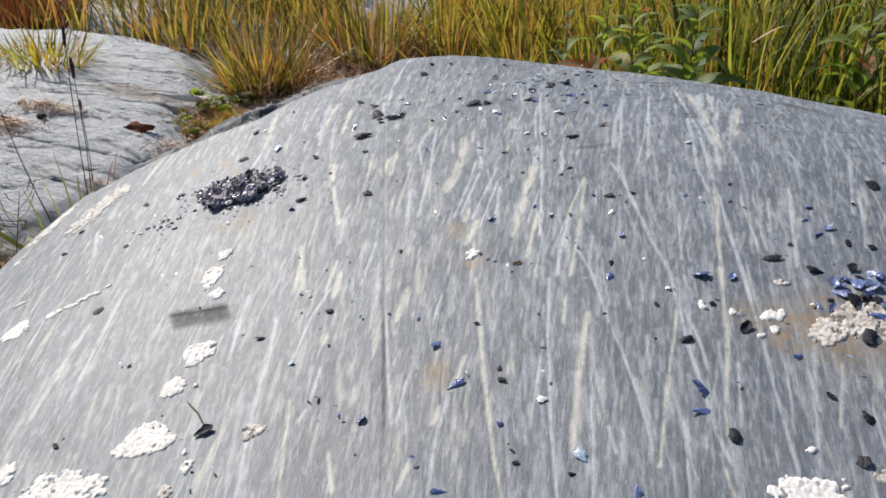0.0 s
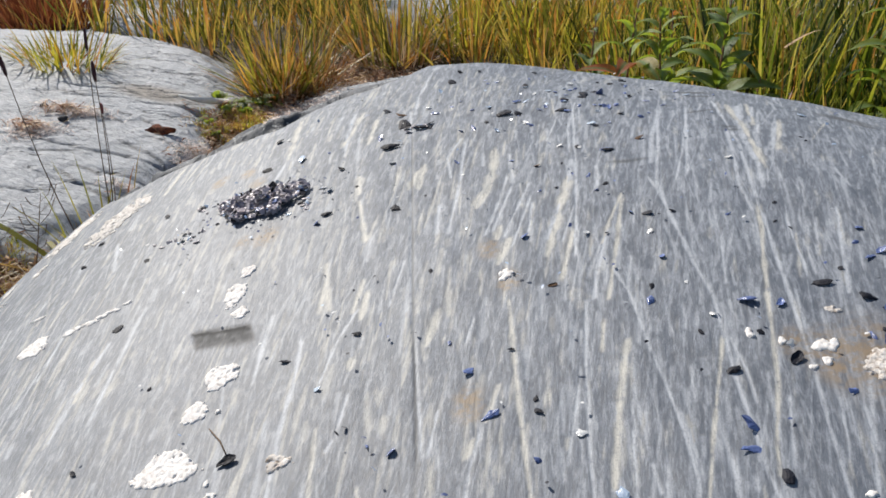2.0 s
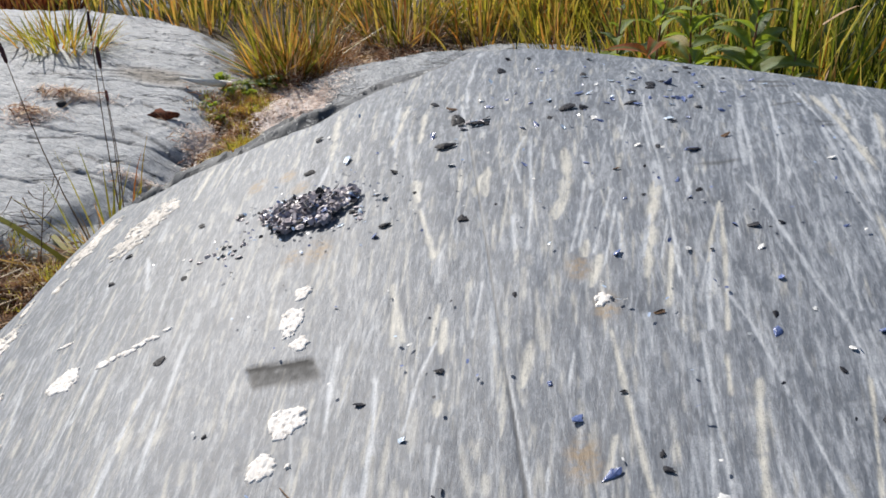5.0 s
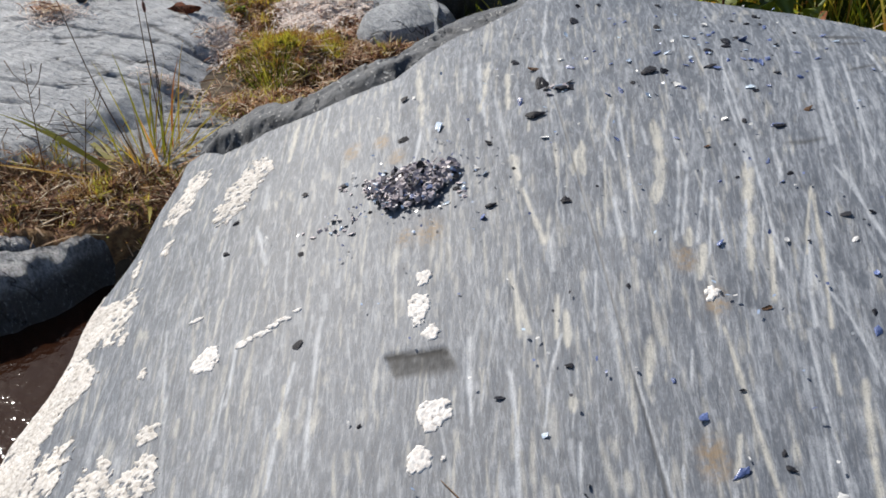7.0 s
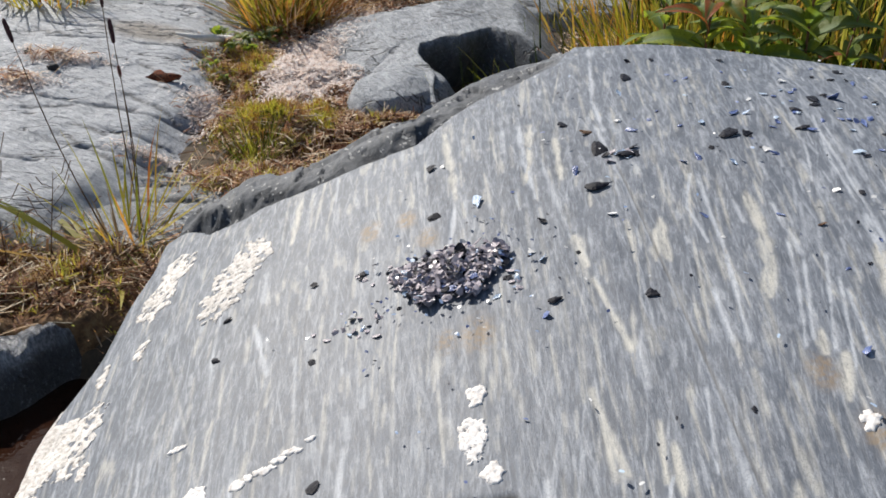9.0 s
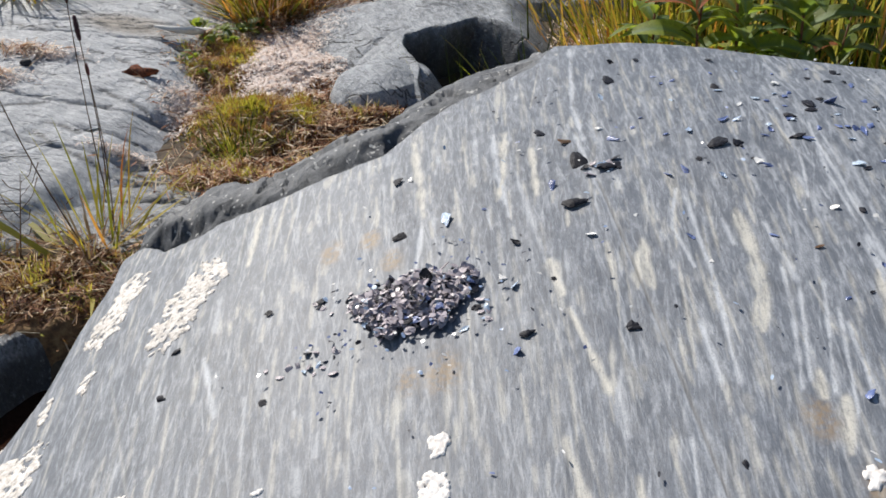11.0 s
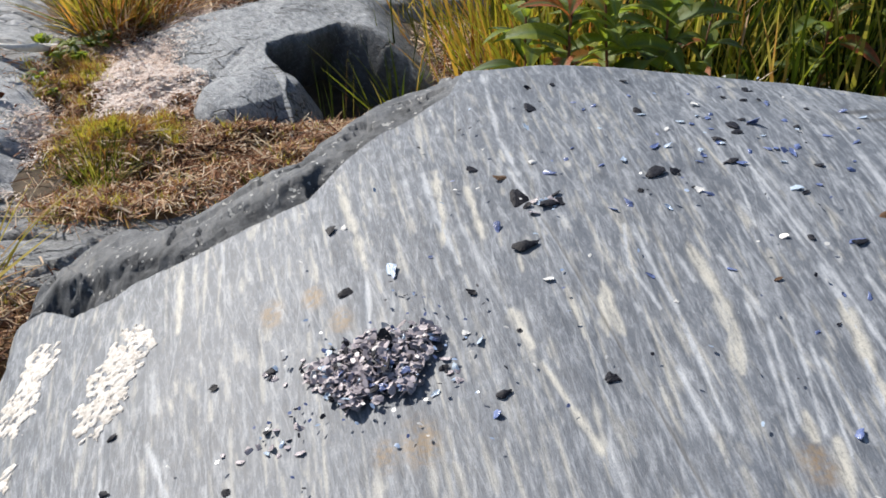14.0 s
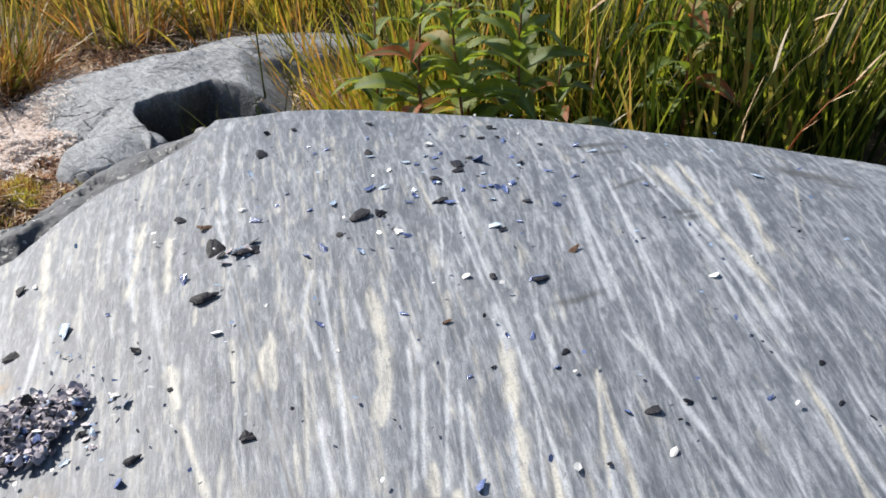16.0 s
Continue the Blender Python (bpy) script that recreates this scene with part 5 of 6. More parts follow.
LICHENS = [
    (-0.213, 0.927, 0.0165, 0.0265), (-0.217, 0.887, 0.0236, 0.0470), (-0.205, 0.855, 0.0170, 0.0224), (-0.202, 0.767, 0.0329, 0.0391), (-0.213, 0.726, 0.0224, 0.0304),
    (-0.219, 0.665, 0.0533, 0.0423), (-0.178, 0.628, 0.0098, 0.0164), (-0.184, 0.644, 0.0048, 0.0091), (-0.274, 0.622, 0.0854, 0.0607), (-0.330, 0.658, 0.0240, 0.0300),
    (0.029, 0.849, 0.0161, 0.0188), (-0.419, 0.892, 0.0339, 0.0386), (-0.385, 0.899, 0.0150, 0.0120), (-0.366, 0.905, 0.0200, 0.0100), (-0.346, 0.916, 0.0220, 0.0075),
    (-0.376, 0.902, 0.0130, 0.0090), (-0.356, 0.911, 0.0150, 0.0080), (-0.333, 0.923, 0.0110, 0.0060), (-0.443, 0.958, 0.0200, 0.0070),
    (0.208, 0.739, 0.0073, 0.0150), (0.258, 0.720, 0.0232, 0.0188), (0.254, 0.703, 0.0085, 0.0128), (0.243, 0.697, 0.0080, 0.0075), (0.229, 0.727, 0.0077, 0.0119),
    (0.233, 0.544, 0.0550, 0.0378), (0.246, 0.581, 0.0099, 0.0067), (-0.194, 0.723, 0.0047, 0.0076),
]
TAN_LICHENS = [
    (-0.135, 0.655, 0.0249, 0.0198), (-0.188, 0.603, 0.0139, 0.0214), (0.289, 0.695, 0.0337, 0.0383), (0.320, 0.705, 0.0551, 0.0608), (0.275, 0.761, 0.0124, 0.0111),
    (0.283, 0.555, 0.0235, 0.0142),
]
EDGE_LICHENS = [
    (-0.458, 0.768, 0.0399, 0.0540), (-0.505, 0.782, 0.0399, 0.0640), (-0.459, 0.821, 0.0238, 0.0278), (-0.562, 0.818, 0.0369, 0.0963), (-0.442, 1.145, 0.042, 0.0562),
    (-0.435, 1.181, 0.044, 0.0595), (-0.423, 1.210, 0.040, 0.0635), (-0.524, 1.223, 0.036, 0.0980), (-0.516, 1.267, 0.036, 0.0886), (-0.519, 1.127, 0.0141, 0.0390),
    (-0.556, 1.121, 0.0116, 0.0416), (-0.553, 1.030, 0.0399, 0.0930), (-0.533, 0.981, 0.0123, 0.0222), (-0.488, 0.905, 0.0125, 0.0176),
]


# ---- lichens on the rock ----
def lichen_patch(x, y, w, d, seed, label="", thick=0.0010, material=None, cover=6.5, largest=0.0033):
    """A crust of small rounded lobes that crowd together, with a knobbly top, lying on the rock."""
    rng = random.Random(seed)
    lobe = min(largest, 0.26 * min(w, d))
    count = int(min(520, max(7, cover * w * d / (4 * lobe * lobe))))
    nx, ny = max(14, min(110, int((w + 3 * lobe) / 0.0009))), max(14, min(110, int((d + 3 * lobe) / 0.0012)))
    gx, gy = np.meshgrid(np.linspace(x - 0.5 * w - 1.5 * lobe, x + 0.5 * w + 1.5 * lobe, nx), np.linspace(y - 0.5 * d - 1.5 * lobe, y + 0.5 * d + 1.5 * lobe, ny))
    wx, wy = gx + 0.4 * lobe * (vn(gx * 380, gy * 380, seed) - 0.5), gy + 0.4 * lobe * (vn(gx * 380, gy * 380, seed + 3) - 0.5)
    inside = np.full_like(gx, -9.0)
    ph = rng.uniform(0, 6.28)
    for _ in range(count):
        a, q = rng.uniform(0, 6.28), rng.random() ** 0.55
        q *= 0.86 + 0.14 * math.sin(3 * a + ph)
        r = lobe * rng.uniform(0.4, 1.1)
        if rng.random() < 0.28:
            q, r = q * rng.uniform(1.0, 1.3), lobe * rng.uniform(0.15, 0.4)
        px, py = x + (0.5 * w - 0.5 * lobe) * q * math.cos(a), y + (0.5 * d - 0.5 * lobe) * q * math.sin(a)
        inside = np.maximum(inside, 1 - np.hypot(wx - px, wy - py) / r)
    inside = inside + 0.30 * (fbm(gx * 330, gy * 260, seed + 7, 2) - 0.52)
    knobs = vn(gx * 520, gy * 400, seed) * vn(gx * 800 + 3, gy * 600, seed + 1)
    lift = thick * (0.15 + np.sqrt(np.clip(inside, 0, 1)) * (0.6 + 2.2 * knobs))
    gz = rock_height(gx, gy) + np.where(inside < 0, -0.003, lift)
    keep = ((inside[:-1, :-1] > -0.25) | (inside[1:, 1:] > -0.25)).ravel()
    k = (np.arange(ny - 1)[:, None] * nx + np.arange(nx - 1)).ravel()[keep]
    faces = np.stack([k, k + 1, k + nx + 1, k + nx], -1).tolist()
    ob = mesh_object("lichen_patch", np.stack([gx, gy, gz], -1).reshape(-1, 3).tolist(), faces, material or LICHEN)
    return tagged(ob, label or "white crusty lichen patch on the grey rock", "lichen", "lichens on the rock")


for k, (x, y, w, d) in enumerate(LICHENS):
    lichen_patch(x, y, w, d, 200 + k)
for k, (x, y, w, d) in enumerate(TAN_LICHENS):
    lichen_patch(x, y, w, d, 260 + k, label="tan and white crusty lichen patch on rock", material=TAN_CRUST, cover=3.5)
for k, (x, y, w, d) in enumerate(EDGE_LICHENS):
    lichen_patch(x, y, 1.35 * w, 1.1 * d, 300 + k, material=CRUST, cover=3.0, largest=0.0045)
rng = random.Random(350)
for k in range(130):
    t = rng.random()
    y = 0.62 + 0.48 * t
    x = float(np.interp(y, [0.6, 0.9, 0.95, 1.05, 1.12, 1.24], [-0.67, -0.64, -0.605, -0.585, -0.58, -0.565])) + rng.uniform(-0.075, 0.012) + (0.035 if y < 0.95 else 0)
    lichen_patch(x, y, rng.uniform(0.025, 0.06), rng.uniform(0.04, 0.10), 360 + k, label="creamy lichen crust along the rock's edge", thick=0.0012, material=CRUST, cover=3.6, largest=0.0055)


# ---- mussel shells ----
def shell_mesh(name, seed, kind, material):
    """A broken piece of mussel shell, about 1 across: curved and of real thickness, with a torn outline."""
    rng = random.Random(seed)
    sides, rings = 11, 3
    long, bulge = {"cup": (1.35, 0.12), "shard": (1.8, 0.07), "flake": (1.2, 0.04)}[kind]
    outline = [1 + rng.uniform(-0.38, 0.16) for _ in range(sides)]
    cut = rng.uniform(0, 6.28)
    verts, faces = [], []
    for side in (1, 0):
        for k in range(rings + 1):
            for j in range(sides):
                a = 2 * math.pi * j / sides
                r = k / rings * outline[j] * (0.72 if math.cos(a - cut) > 0.5 else 1.0)
                px, py = 0.5 * long * r * math.cos(a), 0.42 * r * math.sin(a) * (1.0 - 0.35 * math.cos(a))
                z = bulge * (1 - (k / rings) ** 2) + (0.05 if side else 0.0)
                verts.append((px, py, z))
    n = sides * (rings + 1)
    for k in range(rings):
        for j in range(sides):
            q, r = k * sides + j, k * sides + (j + 1) % sides
            faces.append((q, q + sides, r + sides, r))
            faces.append((n + q, n + r, n + r + sides, n + q + sides))
    for j in range(sides):
        q, r = rings * sides + j, rings * sides + (j + 1) % sides
        faces.append((q, n + q, n + r, r))
    me = bpy.data.meshes.new(name)
    me.from_pydata(verts, [], faces)
    me.materials.append(material)
    return me


KINDS = {"dark": (SHELL_DARK, ("shard", "flake", "cup")), "blue": (SHELL_BLUE, ("shard", "cup", "flake")), "white": (SHELL_WHITE, ("flake", "cup", "flake")),
         "pale": (SHELL_PALE, ("cup", "flake", "shard")), "grey": (SHELL_GREY, ("shard", "flake", "flake")), "brown": (BARK, ("shard", "shard", "shard"))}
SHELL_MESHES = {key: [shell_mesh("mussel_shell", 400 + 10 * i + j, shape, material) for j, shape in enumerate(shapes * 2)]
                for i, (key, (material, shapes)) in enumerate(KINDS.items())}


def lay(ob, x, y, size, rng, lift=0.0, tilt=0.35, yaw=None):
    p, nrm = rock_point(x, y)
    nrm = (nrm + Vector((rng.gauss(0, tilt), rng.gauss(0, tilt), 0))).normalized()
    q = Vector((0, 0, 1)).rotation_difference(nrm).to_matrix().to_4x4()
    turn = rng.uniform(0, 6.28) if yaw is None else yaw
    flip = -1 if rng.random() < 0.3 else 1
    m = Matrix.Translation(p + Vector((0, 0, 1)) * (lift + size * (0.10 if flip > 0 else 0.24))) @ q @ Matrix.Rotation(turn, 4, "Z") @ Matrix.Diagonal((size, size, size * flip * rng.uniform(0.8, 1.3), 1))
    ob.matrix_world = m


LABELS = {"dark": "dark blue-black broken mussel shell piece on rock", "blue": "blue broken mussel shell piece lying on rock", "white": "white pearly mussel shell flake lying on rock",
          "pale": "pale blue mussel shell piece lying on rock", "brown": "small brown dry plant bit lying on rock"}
rng = random.Random(500)
for key, spots in (("dark", DARK_SHELLS + DARK_SHELLS_TOO), ("blue", BLUE_SHELLS + BLUE_SHELLS_TOO), ("white", WHITE_SHELLS), ("pale", PALE_BLUE_SHELLS), ("brown", BROWN_BITS)):
    for x, y, size in spots:
        ob = new("plant_bit" if key == "brown" else "mussel_shell", rng.choice(SHELL_MESHES[key]))
        flat = {"brown": math.radians(15)}.get(key)
        lay(ob, x, y, size * {"white": 0.8, "brown": 1.0, "blue": 1.0}.get(key, 0.9), rng, tilt=0.18 if key == "dark" else 0.3, yaw=flat)
        tagged(ob, LABELS[key], "plant bit" if key == "brown" else "shell", "" if key == "brown" else "mussel shells on the rock")
for key, word in (("dark", "dark"), ("blue", "blue"), ("white", "white"), ("pale", "pale blue")):
    spots = []
    for _ in range(45):
        x, y = rng.uniform(-0.30, 0.42), rng.uniform(0.60, 1.42)
        spots.append((x, y, float(rock_height(x, y)) + 0.0008, rng.uniform(0, 6.28), 1.0))
    for _ in range(24):
        x, y = rng.gauss(-0.235, 0.045), rng.gauss(1.062, 0.036)
        spots.append((x, y, float(rock_height(x, y)) + 0.0008, rng.uniform(0, 6.28), 1.0))
    crumbs = mesh_object("shell_crumbs", *chips(rng, spots, (0.0022, 0.0046), (0.0015, 0.003), 0.4), KINDS[key][0])
    tagged(crumbs, word + " crumbs of mussel shell strewn on the rock", "shell", kind="stuff")

for _ in range(64):
    x, y = rng.gauss(0.13, 0.075), min(1.43, rng.gauss(1.27, 0.07))
    key = rng.choice(("blue", "blue", "blue", "pale", "dark"))
    ob = new("mussel_shell", rng.choice(SHELL_MESHES[key]))
    lay(ob, x, y, rng.uniform(0.0035, 0.0085), rng, tilt=0.2)
    tagged(ob, "small " + LABELS[key], "shell", "mussel shells on the rock")

for _ in range(26):
    x, y = rng.gauss(0.335, 0.020), rng.gauss(0.742, 0.012)
    key = rng.choice(("blue", "blue", "dark", "dark", "dark", "pale"))
    ob = new("mussel_shell", rng.choice(SHELL_MESHES[key]))
    lay(ob, x, y, rng.uniform(0.005, 0.011), rng, lift=0.003 * rng.random(), tilt=0.3)
    tagged(ob, LABELS[key], "shell", "mussel shells on the rock")

# the heap of crushed shells
pile = new("shell_heap")
p, _ = rock_point(-0.225, 1.066)
pile.location = p
tagged(pile, "heap of crushed blue-grey mussel shells on the rock", "shell heap")
for k in range(290):
    a, r = rng.uniform(0, 6.28), rng.random() ** 0.6
    x = -0.229 + 0.046 * r * math.cos(a) * (1.0 + 0.2 * math.sin(3 * a))
    y = 1.068 + 0.042 * r * math.sin(a) * (1.0 + 0.15 * math.cos(2 * a))
    key = rng.choice(("grey",) * 7 + ("dark", "dark", "blue", "pale") if k % 15 else ("white",))
    ob = new("shell_piece", rng.choice(SHELL_MESHES[key]))
    lay(ob, x, y, rng.uniform(0.0035, 0.0095), rng, lift=0.004 + 0.010 * (1 - r) * rng.random(), tilt=0.6)
    m = ob.matrix_world.copy()
    ob.parent = pile
    ob.matrix_basis = Matrix.Translation(-p) @ m
spots = []
for _ in range(900):
    a, r = rng.uniform(0, 6.28), rng.random() ** 0.5
    x, y = -0.229 + 0.045 * r * math.cos(a) * (1.0 + 0.25 * math.sin(3 * a)), 1.068 + 0.037 * r * math.sin(a) * (1.0 + 0.2 * math.cos(2 * a) + 0.15 * math.sin(5 * a))
    spots.append((x - p.x, y - p.y, float(rock_height(x, y)) - p.z + 0.010 * (1 - r) * rng.random() - 0.001, rng.uniform(0, 6.28), 1.0))
grit = mesh_object("shell_grit", *chips(rng, spots, (0.003, 0.007), (0.0015, 0.004), 0.7), SHELL_GREY, pile)
tagged(grit, kind="stuff")
for cx, cy, rx, ry, n, lo, hi in ((-0.308, 1.035, 0.025, 0.016, 16, 0.004, 0.008), (-0.296, 1.10, 0.016, 0.012, 7, 0.004, 0.008), (-0.178, 1.045, 0.016, 0.018, 10, 0.004, 0.008), (-0.068, 1.208, 0.024, 0.010, 12, 0.005, 0.010)):
    for _ in range(n):
        ob = new("mussel_shell", rng.choice(SHELL_MESHES[rng.choice(("grey", "grey", "dark", "pale"))]))
        lay(ob, cx + rng.gauss(0, 0.5) * rx, cy + rng.gauss(0, 0.5) * ry, rng.uniform(lo, hi), rng)
        tagged(ob, "small crushed grey mussel shell piece on rock", "shell", "mussel shells on the rock")


# ---- plants and small things behind ----
def leaf_mesh(seed):
    """A lance-shaped leaf 1 long, folded along its middle rib and drooping at the tip."""
    rng = random.Random(seed)
    rows = 8
    verts, faces, vein = [], [], []
    for i in range(rows + 1):
        t = i / rows
        w = 0.168 * (math.sin(math.pi * t ** 0.8) ** 0.85) + 0.004
        z = 0.22 * math.sin(2.2 * t) - 0.42 * t * t
        for j, q in enumerate((-1, -0.5, 0, 0.5, 1)):
            verts.append((t, q * w, z + 0.30 * abs(q) * w + 0.012 * math.sin(9 * t + 3 * q + seed)))
            vein.append(1.0 if j == 2 else 0.0)
    for i in range(rows):
        for j in range(4):
            k = i * 5 + j
            faces.append((k, k + 1, k + 6, k + 5))
    me = bpy.data.meshes.new("leaf")
    me.from_pydata(verts, [], faces)
    me.polygons.foreach_set("use_smooth", np.ones(len(me.polygons), bool))
    a = me.attributes.new("vein", "FLOAT", "POINT")
    a.data.foreach_set("value", vein)
    me.materials.append(LEAF)
    return me


LEAVES = [leaf_mesh(k) for k in range(5)]


def broadleaf(x, y, tall, seed, lean=(0, 0), big=0.10):
    """An upright herb: reddish stem with narrow leaves all round it."""
    rng = random.Random(seed)
    z = land(x, y)
    base = new("leafy_plant")
    base.location = (x, y, z)
    tagged(base, "tall green leafy plant with reddish stem and narrow leaves", "plant", "leafy plants behind the rock")
    pts = [(lean[0] * t * t * tall + 0.006 * math.sin(7 * t), lean[1] * t * t * tall, tall * t) for t in (0, 0.2, 0.4, 0.6, 0.8, 1.0)]
    mesh_object("stem", *tube(pts, [0.0042, 0.004, 0.0036, 0.003, 0.0024, 0.0012]), STEM, base)
    n = int(tall * 48)
    a = rng.uniform(0, 6.28)
    for k in range(n):
        t = 0.22 + 0.78 * k / n
        a += 2.4 + rng.uniform(-0.4, 0.4)
        ln = big * (0.55 + 0.75 * math.sin(math.pi * min(1, 1.15 * t))) * rng.uniform(0.8, 1.2) * (1.0 if t < 0.85 else 0.6)
        up = rng.uniform(-0.45, 0.25) - 0.5 * t
        i = min(4, int(t * 5))
        f = t * 5 - i
        q = [pts[i][c] + (pts[i + 1][c] - pts[i][c]) * f for c in range(3)]
        ob = new("leaf", rng.choice(LEAVES))
        ob.parent = base
        ob.matrix_basis = Matrix.Translation(q) @ Matrix.Rotation(a, 4, "Z") @ Matrix.Rotation(up, 4, "Y") @ Matrix.Rotation(rng.uniform(-0.4, 0.4), 4, "X") @ Matrix.Diagonal((ln, ln, ln, 1))


for k, (x, y, tall) in enumerate(((0.275, 2.54, 0.56), (0.345, 2.47, 0.64), (0.455, 2.50, 0.70), (0.573, 2.49, 0.72), (0.66, 2.47, 0.46), (0.50, 2.62, 0.60), (1.04, 2.62, 0.74), (1.20, 2.70, 0.72))):
    broadleaf(x, y, tall, 600 + k, (0.05 * math.sin(k * 2.3), -0.04), 0.112)


def stalk(base, tip, bend, head, head_len, material, label):
    """A thin flowering grass stalk with a dense seed head."""
    b, t = Vector(base), Vector(tip)
    pts = [b.lerp(t, s) + Vector((bend * math.sin(math.pi * s), 0, 0)) for s in (0, 0.2, 0.4, 0.6, 0.8, 1.0)]
    d = (pts[-1] - pts[-2]).normalized()
    ob = mesh_object("grass_stalk", *tube([tuple(p) for p in pts], [0.0016, 0.0015, 0.0013, 0.0011, 0.001, 0.0008]), STALK)
    tagged(ob, label, "grass")
    r = head
    rows = 9
    hp = [tuple(pts[-1] + d * head_len * (i / (rows - 1) - 0.05)) for i in range(rows)]
    mesh_object("seed_head", *tube(hp, [r * (0.25 + 1.0 * math.sin(math.pi * (0.08 + 0.86 * i / (rows - 1))) ** 0.5 + 0.12 * (i % 2)) * 0.8 for i in range(rows)], 8), material, ob)


stalk((-0.90, 2.26, 0.16), (-0.838, 2.170, 0.622), 0.01, 0.0046, 0.048, HEAD, "thin brown grass stalk with dark purple seed head")
stalk((-0.90, 2.28, 0.16), (-0.858, 2.228, 0.535), 0.008, 0.0036, 0.024, HEAD_PINK, "thin brown grass stalk with pink seed head")
stalk((-0.88, 2.24, 0.16), (-0.845, 2.17, 0.69), -0.006, 0.0036, 0.05, HEAD, "thin brown grass stalk with dark purple seed head")
stalk((-0.93, 2.20, 0.16), (-0.963, 2.03, 0.672), -0.012, 0.0044, 0.046, HEAD, "thin brown grass stalk leaning over the gap")


def dry_stem(x, y, tall, lean, seed):
    """A dead flower stem with thin branches."""
    rng = random.Random(seed)
    z = land(x, y)
    tip = Vector((x + lean[0], y + lean[1], z + tall))
    foot = Vector((x, y, z))
    ob = mesh_object("dry_flower_stem", *tube([tuple(foot.lerp(tip, t)) for t in (0, 0.35, 0.7, 1.0)], [0.0016, 0.0013, 0.001, 0.0006], 5), STALK)
    tagged(ob, "dead brown flower stem with thin bare branches", "plant")
    for k in range(9):
        p = foot.lerp(tip, 0.30 + 0.075 * k)
        side = -1 if k % 2 else 1
        q = p + Vector((side * rng.uniform(0.02, 0.05), rng.uniform(-0.03, 0.03), rng.uniform(0.03, 0.07)))
        mesh_object("twig", *tube([tuple(p), tuple(p.lerp(q, 0.5) + Vector((side * 0.006, 0, -0.004))), tuple(q)], [0.0008, 0.0008, 0.0012], 4), STALK, ob)


for k, (x, y, tall, lean) in enumerate(((-1.13, 2.12, 0.30, (0.02, 0.02)), (-1.19, 2.05, 0.26, (-0.05, 0.03)), (-1.06, 2.17, 0.20, (0.05, 0.0)))):
    dry_stem(x, y, tall, lean, 680 + k)

p, q = rock_point(-0.196, 0.703)[0], rock_point(-0.176, 0.672)[0]
twig = mesh_object("twig", *tube([tuple(p + Vector((0, 0, 0.0015))), tuple(p.lerp(q, 0.5) + Vector((0.002, 0, 0.001))), tuple(q + Vector((0, 0, 0.001)))], [0.0004, 0.0007, 0.0006], 5), STALK)
tagged(twig, "short dark dry twig lying on rock", "twig")

for foot, knee, tip in (((0.93, 2.31), (1.03, 2.30, 0.52), (1.34, 2.28, 0.74)), ((0.98, 2.33), (1.05, 2.33, 0.40), (1.20, 2.30, 0.52)), ((0.72, 2.42), (0.72, 2.40, 0.45), (0.68, 2.36, 0.70)), ((1.02, 2.28), (1.13, 2.27, 0.40), (1.32, 2.26, 0.46))):
    a, b, c = Vector((*foot, land(*foot))), Vector(knee), Vector(tip)
    pts = [tuple(a.lerp(b, t).lerp(b.lerp(c, t), t)) for t in (0, 0.17, 0.34, 0.5, 0.67, 0.84, 1.0)]
    culm = mesh_object("dry_culm", *tube(pts, [0.0026, 0.0025, 0.0023, 0.0021, 0.0018, 0.0014, 0.0008], 5), GRASS_YELLOW)
    tagged(culm, "long dry straw-coloured grass culm leaning sideways", "plant stalk", "dry culms in the tall grass")
    rng = random.Random(int(tip[0] * 1000))
    for p in pts[2:]:
        ob = mesh_object("dry_leaf", *blades(rng, [(*p, rng.uniform(-1.0, 1.0), 1.0)], (0.06, 0.14), (0.006, 0.011), (0.3, 1.2), (0.0, 0.9), 4), STRAW, culm)

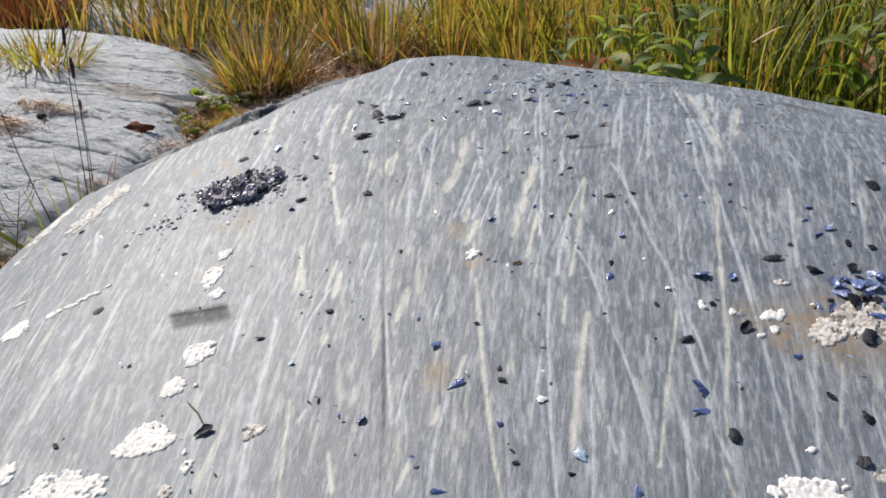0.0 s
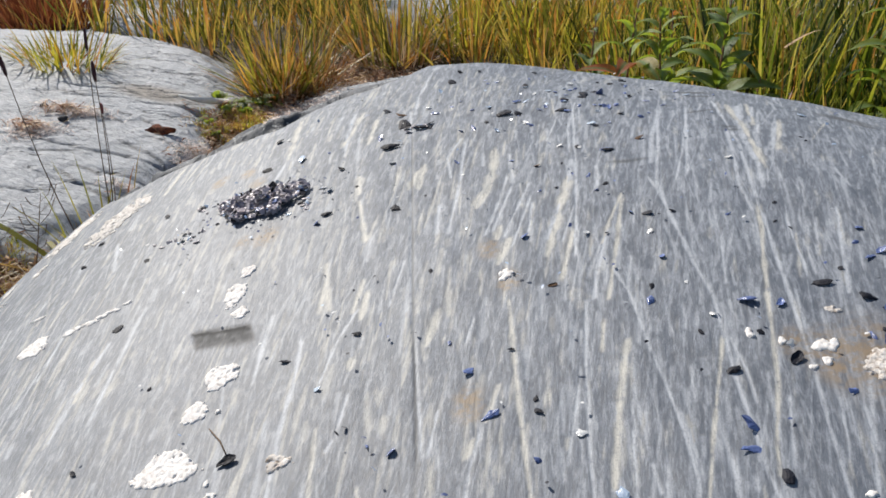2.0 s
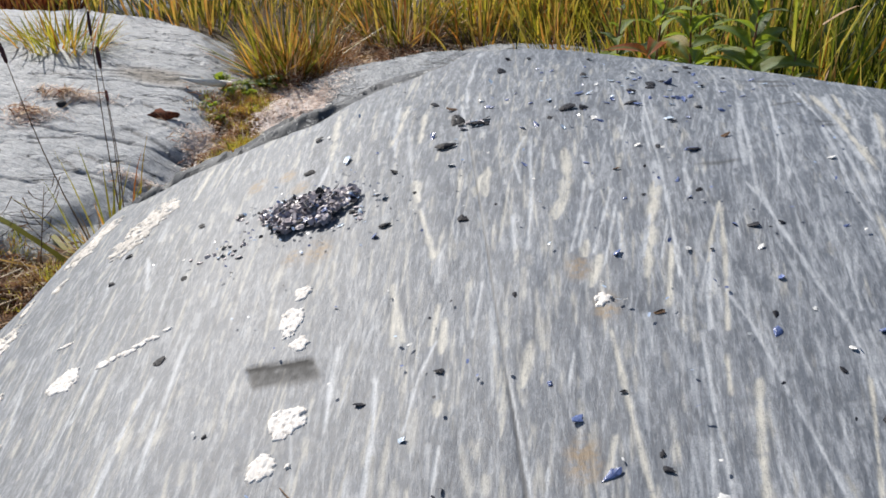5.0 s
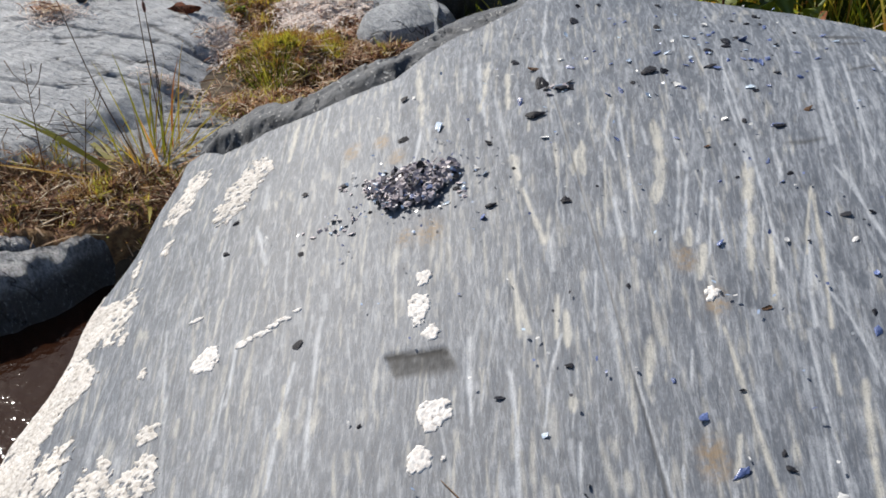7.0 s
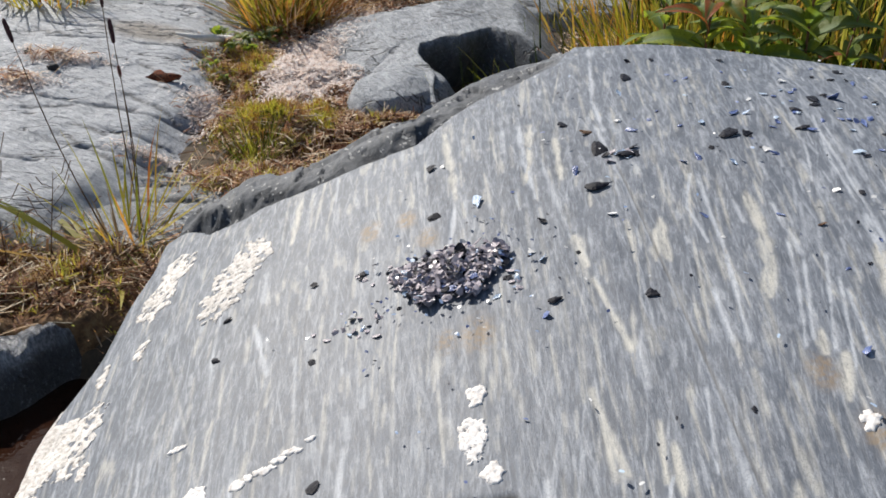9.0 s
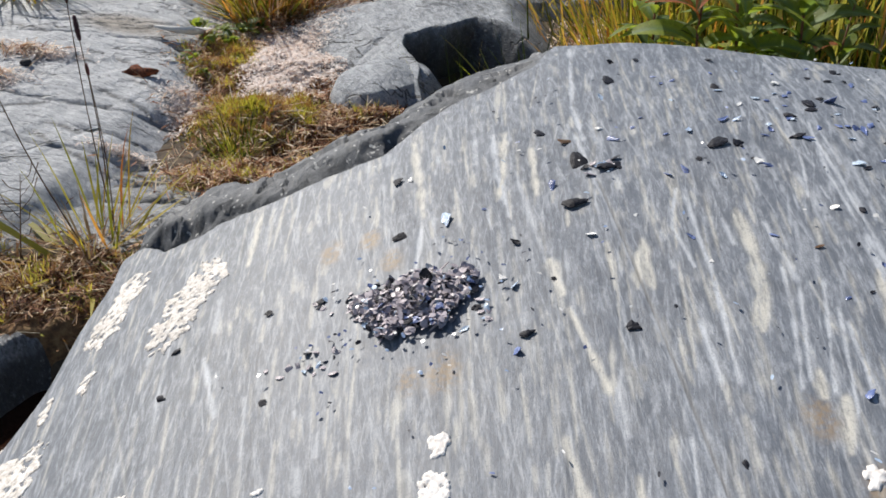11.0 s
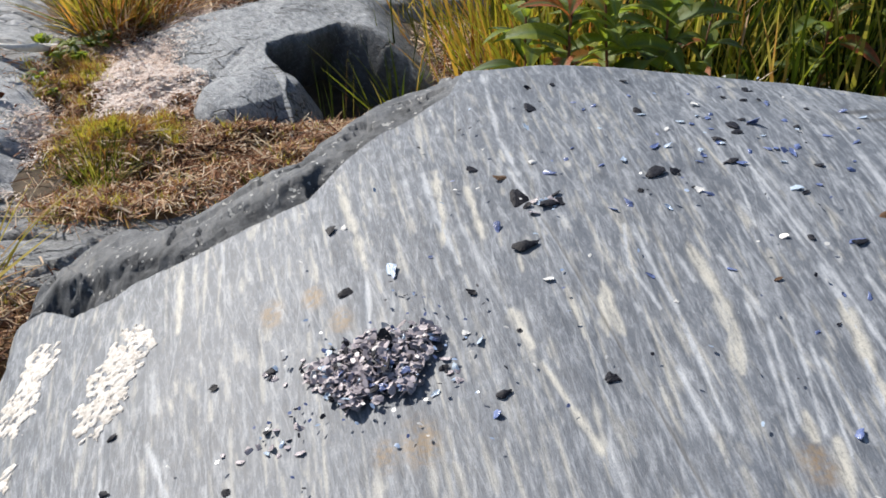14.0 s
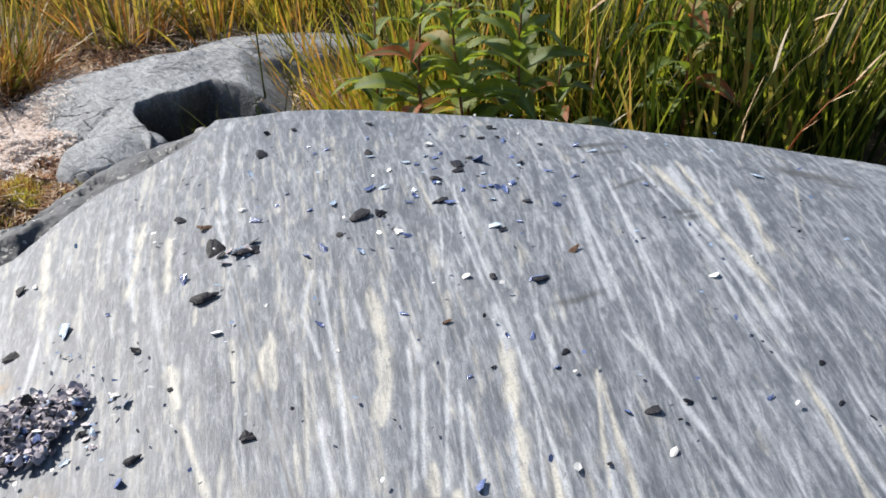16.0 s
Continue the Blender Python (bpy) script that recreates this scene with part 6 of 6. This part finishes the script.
# bleached branch and brown clump on the far slab
pts = [(-1.04, 3.345, 0.0), (-0.99, 3.35, 0.004), (-0.935, 3.37, 0.008), (-0.89, 3.42, 0.012)]
pts = [(x, y, land(x, y) + 0.022 + dz) for x, y, dz in pts]
branch = mesh_object("driftwood_branch", *tube(pts, [0.004, 0.010, 0.014, 0.009]), BONE)
tagged(branch, "short bleached white branch on grey rock", "branch")
rng = random.Random(700)
verts, faces = tube([(0.05 * (i / 6 - 0.5) * 2, 0.008 * math.sin(i), 0.008) for i in range(7)], [0.004, 0.013, 0.017, 0.016, 0.017, 0.012, 0.004], 8)
clump = mesh_object("moss_clump", [(x + rng.gauss(0, 0.004), y + rng.gauss(0, 0.004), z + rng.gauss(0, 0.004)) for x, y, z in verts], faces, RUST_MOSS)
clump.location = (-1.01, 3.02, land(-1.01, 3.02))
tagged(clump, "reddish brown dry moss clump on grey rock", "moss")

# low leafy herbs beside the branch
for k, (x, y, size) in enumerate(((-0.93, 3.46, 0.040), (-0.87, 3.50, 0.045), (-0.82, 3.55, 0.045), (-0.90, 3.38, 0.035), (-0.84, 3.42, 0.040), (-0.92, 3.22, 0.030), (-0.87, 3.14, 0.030), (-0.78, 3.60, 0.045))):
    rng = random.Random(720 + k)
    herb = new("low_herb")
    herb.location = (x, y, floor_under(x, y) + 0.012)
    tagged(herb, "low rosette of small yellow-green leaves among moss", "plant", "low herbs beside the rock slab")
    for j in range(13):
        ob = new("leaf", rng.choice(LEAVES))
        ob.parent = herb
        s = size * rng.uniform(0.6, 1.25)
        ob.matrix_basis = Matrix.Translation((rng.gauss(0, 0.012), rng.gauss(0, 0.012), 0.01 * rng.random())) @ Matrix.Rotation(rng.uniform(0, 6.28), 4, "Z") @ Matrix.Rotation(rng.uniform(-1.1, -0.1), 4, "Y") @ Matrix.Diagonal((s, 1.9 * s, s, 1))

# small dark stones beside the litter on the slab
for k, (x, y, r) in enumerate(((-1.385, 3.07, 0.011), (-1.29, 2.98, 0.013))):
    rng = random.Random(740 + k)
    verts, faces = tube([(r * t, 0.0, 0.5 * r) for t in (-1.2, -0.7, 0.0, 0.7, 1.2)], [0.3 * r, 0.8 * r, 0.9 * r, 0.75 * r, 0.25 * r], 7)
    stone = mesh_object("stone", [(a + rng.gauss(0, 0.1 * r), b + rng.gauss(0, 0.1 * r), c + rng.gauss(0, 0.1 * r)) for a, b, c in verts], faces, DARK_STONE)
    stone.location = (x, y, land(x, y))
    tagged(stone, "small black stone beside dry litter", "stone")
